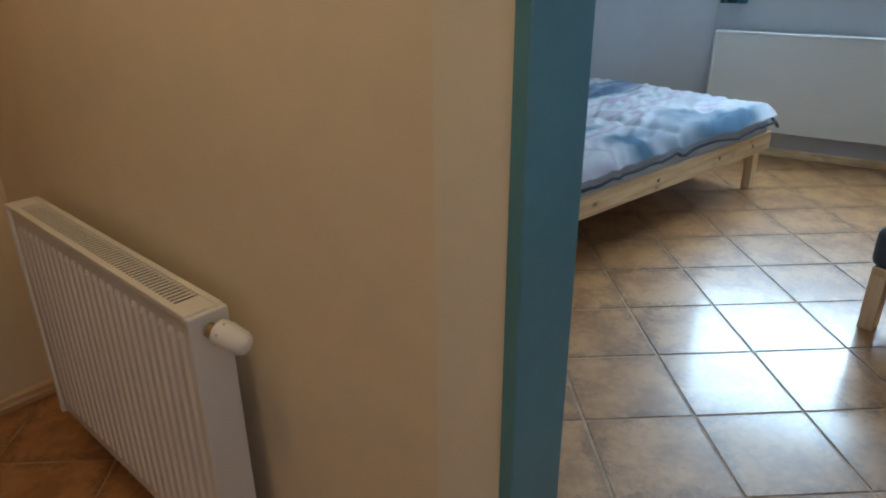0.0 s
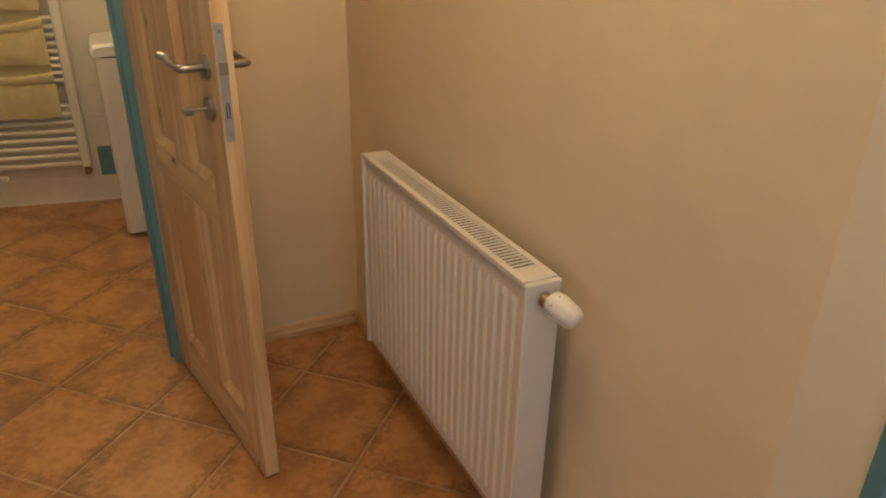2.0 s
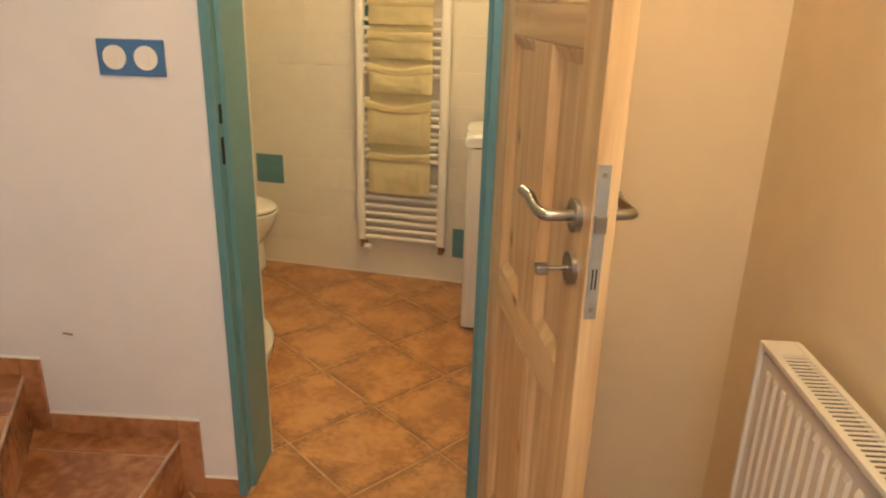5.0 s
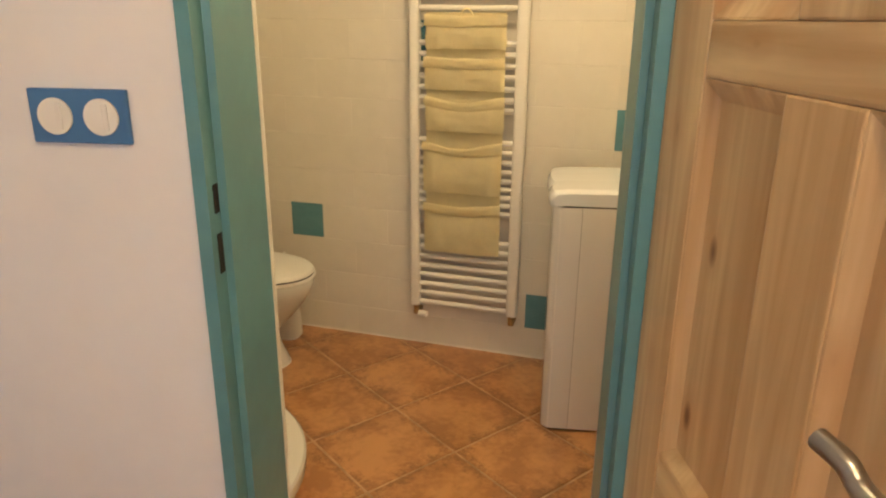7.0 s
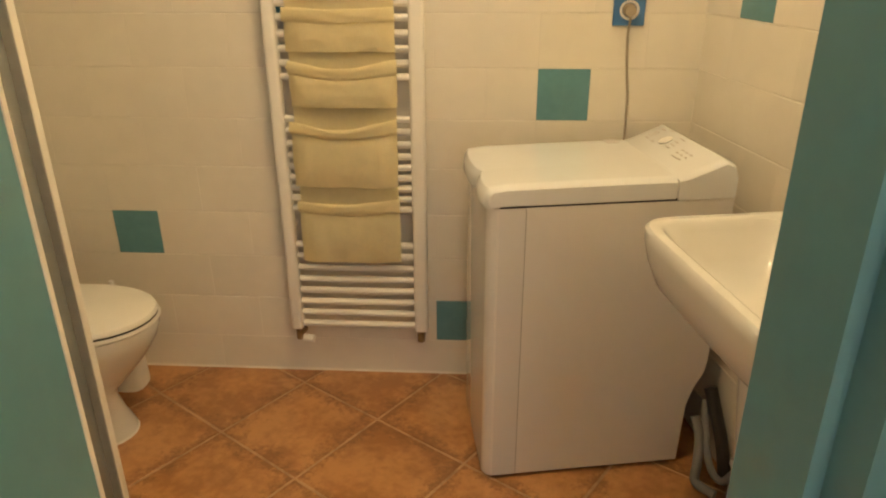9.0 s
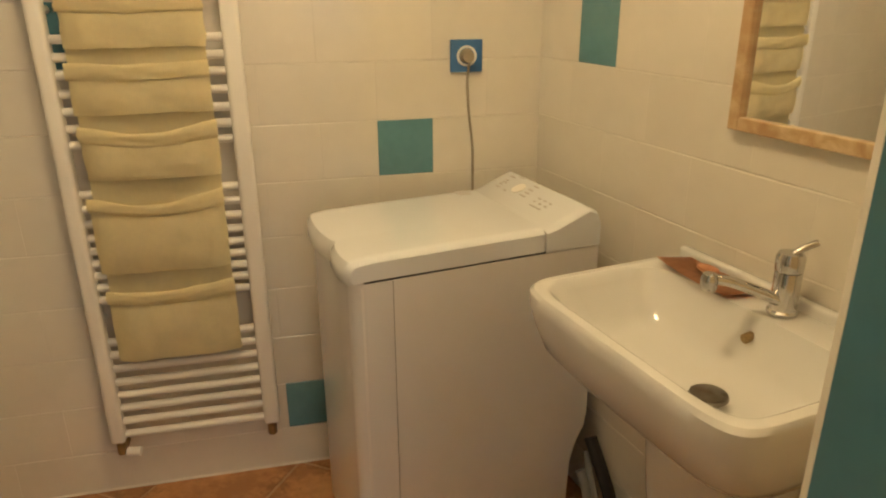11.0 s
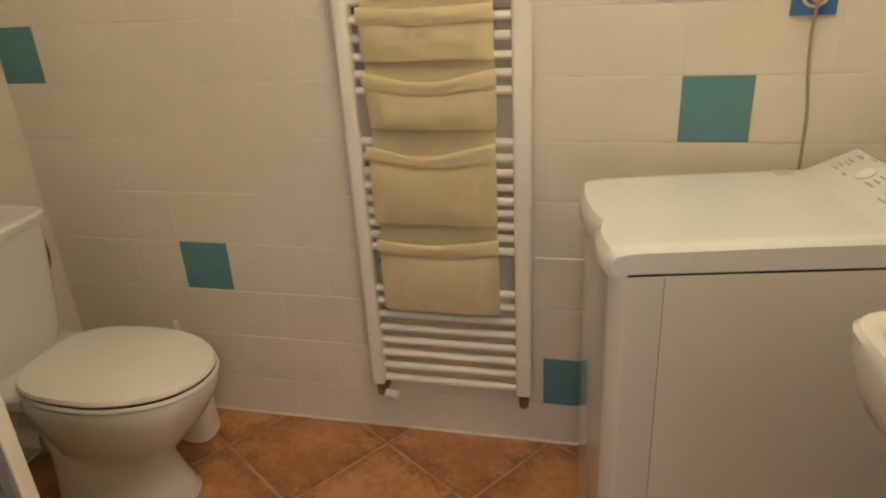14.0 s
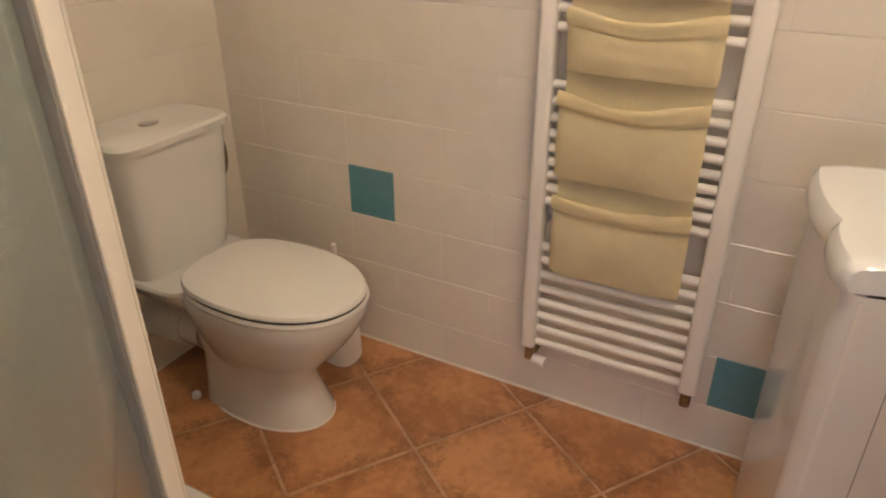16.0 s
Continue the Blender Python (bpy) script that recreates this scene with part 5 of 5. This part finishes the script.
window()
# unseen window, added to go with the hall's cool fill
wm_ = thing("window_2", Matrix(((0, -1, 0, 1.475), (1, 0, 0, -0.25), (0, 0, 1, 0), (0, 0, 0, 1))), "white window added out of view at the end of the hall", "window", kind="structure")
for x0, x1, z0, z1 in ((-0.60, -0.54, 1.0, 2.25), (0.54, 0.60, 1.0, 2.25), (-0.54, 0.54, 1.0, 1.06), (-0.54, 0.54, 2.19, 2.25)):
    part("window_frame", cuboid((x0, -0.03, z0), (x1, 0.03, z1), 0.004), ENAMEL, wm_)
pp = part("pane", cuboid((-0.54, -0.003, 1.06), (0.54, 0.003, 2.19)), PANE, wm_)
pp.visible_shadow = False


def curtain():
    """A short gathered curtain beside the window."""
    m = Matrix(((FD.x, FD.y, 0, far(0.02)[0]), (FD.y, -FD.x, 0, far(0.02)[1]), (0, 0, 1, 0), (0, 0, 0, 1)))
    t = thing("curtain", m, "gathered teal curtain hanging beside the window", "curtain")
    bm = bmesh.new()
    g = [[bm.verts.new((0.17 * k / 40, 0.06 + 0.022 * math.sin(k * 0.95), z)) for k in range(41)] for z in (0.955, 1.4, 2.2)]
    for a, b in zip(g, g[1:]):
        for k in range(40):
            bm.faces.new((a[k], a[k + 1], b[k + 1], b[k]))
    bmesh.ops.solidify(bm, geom=bm.faces, thickness=0.003)
    part("cloth", bm, TEAL, t, smooth=True)
    part("curtain_rod", rod((-0.02, 0.06, 2.20), (1.60, 0.06, 2.20), 0.010), ENAMEL, t, smooth=True)


curtain()
# pale sealant edges where the steel frame meets the bathroom wall
for y0, y1, slant in ((-0.834, -0.7985, 0.0), (-0.148, -0.1803, 0.016)):
    f0, f1 = face_x(y0), face_x(y1)
    lip, deep = (0.0045, 0.012) if slant else (0.0024, 0.005)
    structure("trim", prism([(f0 + lip, y0), (f1 + lip, y1), (f1 - deep, y1 + slant), (f0 - deep, y0)], 0.0, 2.0), WGROUT, "cream sealant edge between steel door frame and tiles")

# ---- tiles ----
P = 0.152
PZ = 0.1532


def tile_mesh(w, h, material, joint_h=0.0026, joint_v=0.0001, t=0.0062):
    """One wall tile, x along, y out, z up, with a soft edge."""
    a, b, c = joint_v / 2, joint_h / 2, 0.0014
    rings = [[(a, 0, b), (w - a, 0, b), (w - a, 0, h - b), (a, 0, h - b)], [(a, t - c, b), (w - a, t - c, b), (w - a, t - c, h - b), (a, t - c, h - b)], [(a + 0.0002, t, b + c), (w - a - 0.0002, t, b + c), (w - a - 0.0002, t, h - b - c), (a + 0.0002, t, h - b - c)]]
    return finish(loft(rings), "tile", material)


cache = {}


def wall_tiles(parent, m, length, first, teal, flip):
    """Courses of 15 cm; teal cells as (distance, course). flip measures distances from the far end."""
    rows = [(0.0, 0.132)] + [(0.132 + PZ * k, PZ) for k in range(13)]
    for ri, (z, h) in enumerate(rows):
        cells, s = [], first
        marks = sorted(d for d, r in teal if r == ri)
        stops = [0.0] + [x for d in marks for x in (max(d, 0.0), d + P)] + [length]
        for k in range(len(stops) - 1):
            a, b = stops[k], stops[k + 1]
            if k % 2:
                cells.append((a, b, True))
                continue
            x = a
            step = 2 * P
            shift = (P if ri % 2 else 0.0)
            edge = math.floor((a - first - shift) / step + 1e-6) * step + first + shift
            while x < b - 1e-4:
                edge += step
                nx = min(edge, b)
                if nx - x > 0.012:
                    cells.append((x, nx, False))
                x = max(nx, x + 1e-5)
        for a, b, is_teal in cells:
            w = b - a
            key = (round(w, 3), round(h, 3), is_teal)
            if key not in cache:
                cache[key] = tile_mesh(w, h, TTILE if is_teal else WTILE)
            x = length - b if flip else a
            ob = new("tile", cache[key])
            ob.parent = parent
            j = 0.0 if is_teal else random.uniform(-0.00005, 0.00005)
            ob.matrix_basis = m @ pose(x, -0.006 + j, z, 0, 0, 0)


# distances along the back wall from the toilet corner
wall_tiles(back_wall, back_m, back_len, 0.129, [(1.497, 1), (0.433, 3), (1.801, 6), (-0.023, 7), (1.041, 8)], True)
# along the basin wall from the corner with the towel-rail wall
wall_tiles(right_wall, right_m, right_len, 0.0, [(0.180, 8)], True)
wall_tiles(left_wall, left_m, left_len, 0.0, [(0.76, 1)], False)


def clip(poly, edge_a, edge_b):
    out = []
    ax, ay = edge_a
    ex, ey = edge_b[0] - ax, edge_b[1] - ay
    side = lambda p: ex * (p[1] - ay) - ey * (p[0] - ax)
    for i, p in enumerate(poly):
        q = poly[(i + 1) % len(poly)]
        sp, sq = side(p), side(q)
        if sp >= 0:
            out.append(p)
        if sp * sq < 0:
            f = sp / (sp - sq)
            out.append((p[0] + f * (q[0] - p[0]), p[1] + f * (q[1] - p[1])))
    return out


def shape_area(poly):
    return sum(a[0] * b[1] - a[1] * b[0] for a, b in zip(poly, poly[1:] + poly[:1])) / 2


PITCH, JOINT = 0.341, 0.0082


def floor_tiles(room, du, dv):
    """Square tiles laid diagonally, cut along the room's edges."""
    if shape_area(room) < 0:
        room = room[::-1]
    r2 = math.sqrt(0.5)
    us, vs = [(x + y) * r2 for x, y in room], [(x - y) * r2 for x, y in room]
    hs = (PITCH - JOINT) / 2
    c = 0.0018
    sq = [(-hs, -hs), (hs, -hs), (hs, hs), (-hs, hs)]
    if "full" not in cache:
        cache["full"] = finish(loft([[(x, y, -0.007) for x, y in sq], [(x, y, -c) for x, y in sq], [(x * (1 - c / hs), y * (1 - c / hs), 0) for x, y in sq]]), "tile", TERRA)
    for i in range(math.floor(min(us) / PITCH) - 1, math.ceil(max(us) / PITCH) + 2):
        for k in range(math.floor(min(vs) / PITCH) - 1, math.ceil(max(vs) / PITCH) + 2):
            u, v = (i + du + 0.5) * PITCH, (k + dv + 0.5) * PITCH
            cx, cy = (u + v) * r2, (u - v) * r2
            cor = [(cx + (x - y) * r2, cy + (x + y) * r2) for x, y in sq]
            poly = cor
            for a, b in zip(room, room[1:] + room[:1]):
                poly = clip(poly, a, b)
                if len(poly) < 3:
                    break
            if len(poly) < 3 or shape_area(poly) < 0.0006:
                continue
            if shape_area(poly) > 0.999 * (2 * hs) ** 2:
                ob = new("tile", cache["full"])
            else:
                ob = new("tile", finish(prism([((x - cx + y - cy) * r2, (y - cy - x + cx) * r2) for x, y in poly], -0.007, -0.0002), "tile", TERRA))
            ob.parent = floor
            if ob.data == cache["full"]:
                ob.matrix_basis = pose(cx, cy, 0, 0, 0, 45 + 90 * random.randrange(4))
            else:
                ob.matrix_basis = pose(cx, cy, 0, 0, 0, 45)


floor_tiles([(HX, -1.0), (1.40, -1.0), (1.40, RY), (HX, RY)], -0.045, 0.105)
floor_tiles([(-0.97, -2.40), (1.40, -2.40), (1.40, -1.0), (-0.97, -1.0)], -0.045, 0.105)
floor_tiles(door_poly, -0.045, 0.105)
floor_tiles(bath_poly, -0.045, 0.105)
floor_tiles(gap_poly, -0.08, -0.157)
floor_tiles(bed_poly, -0.08, -0.157)
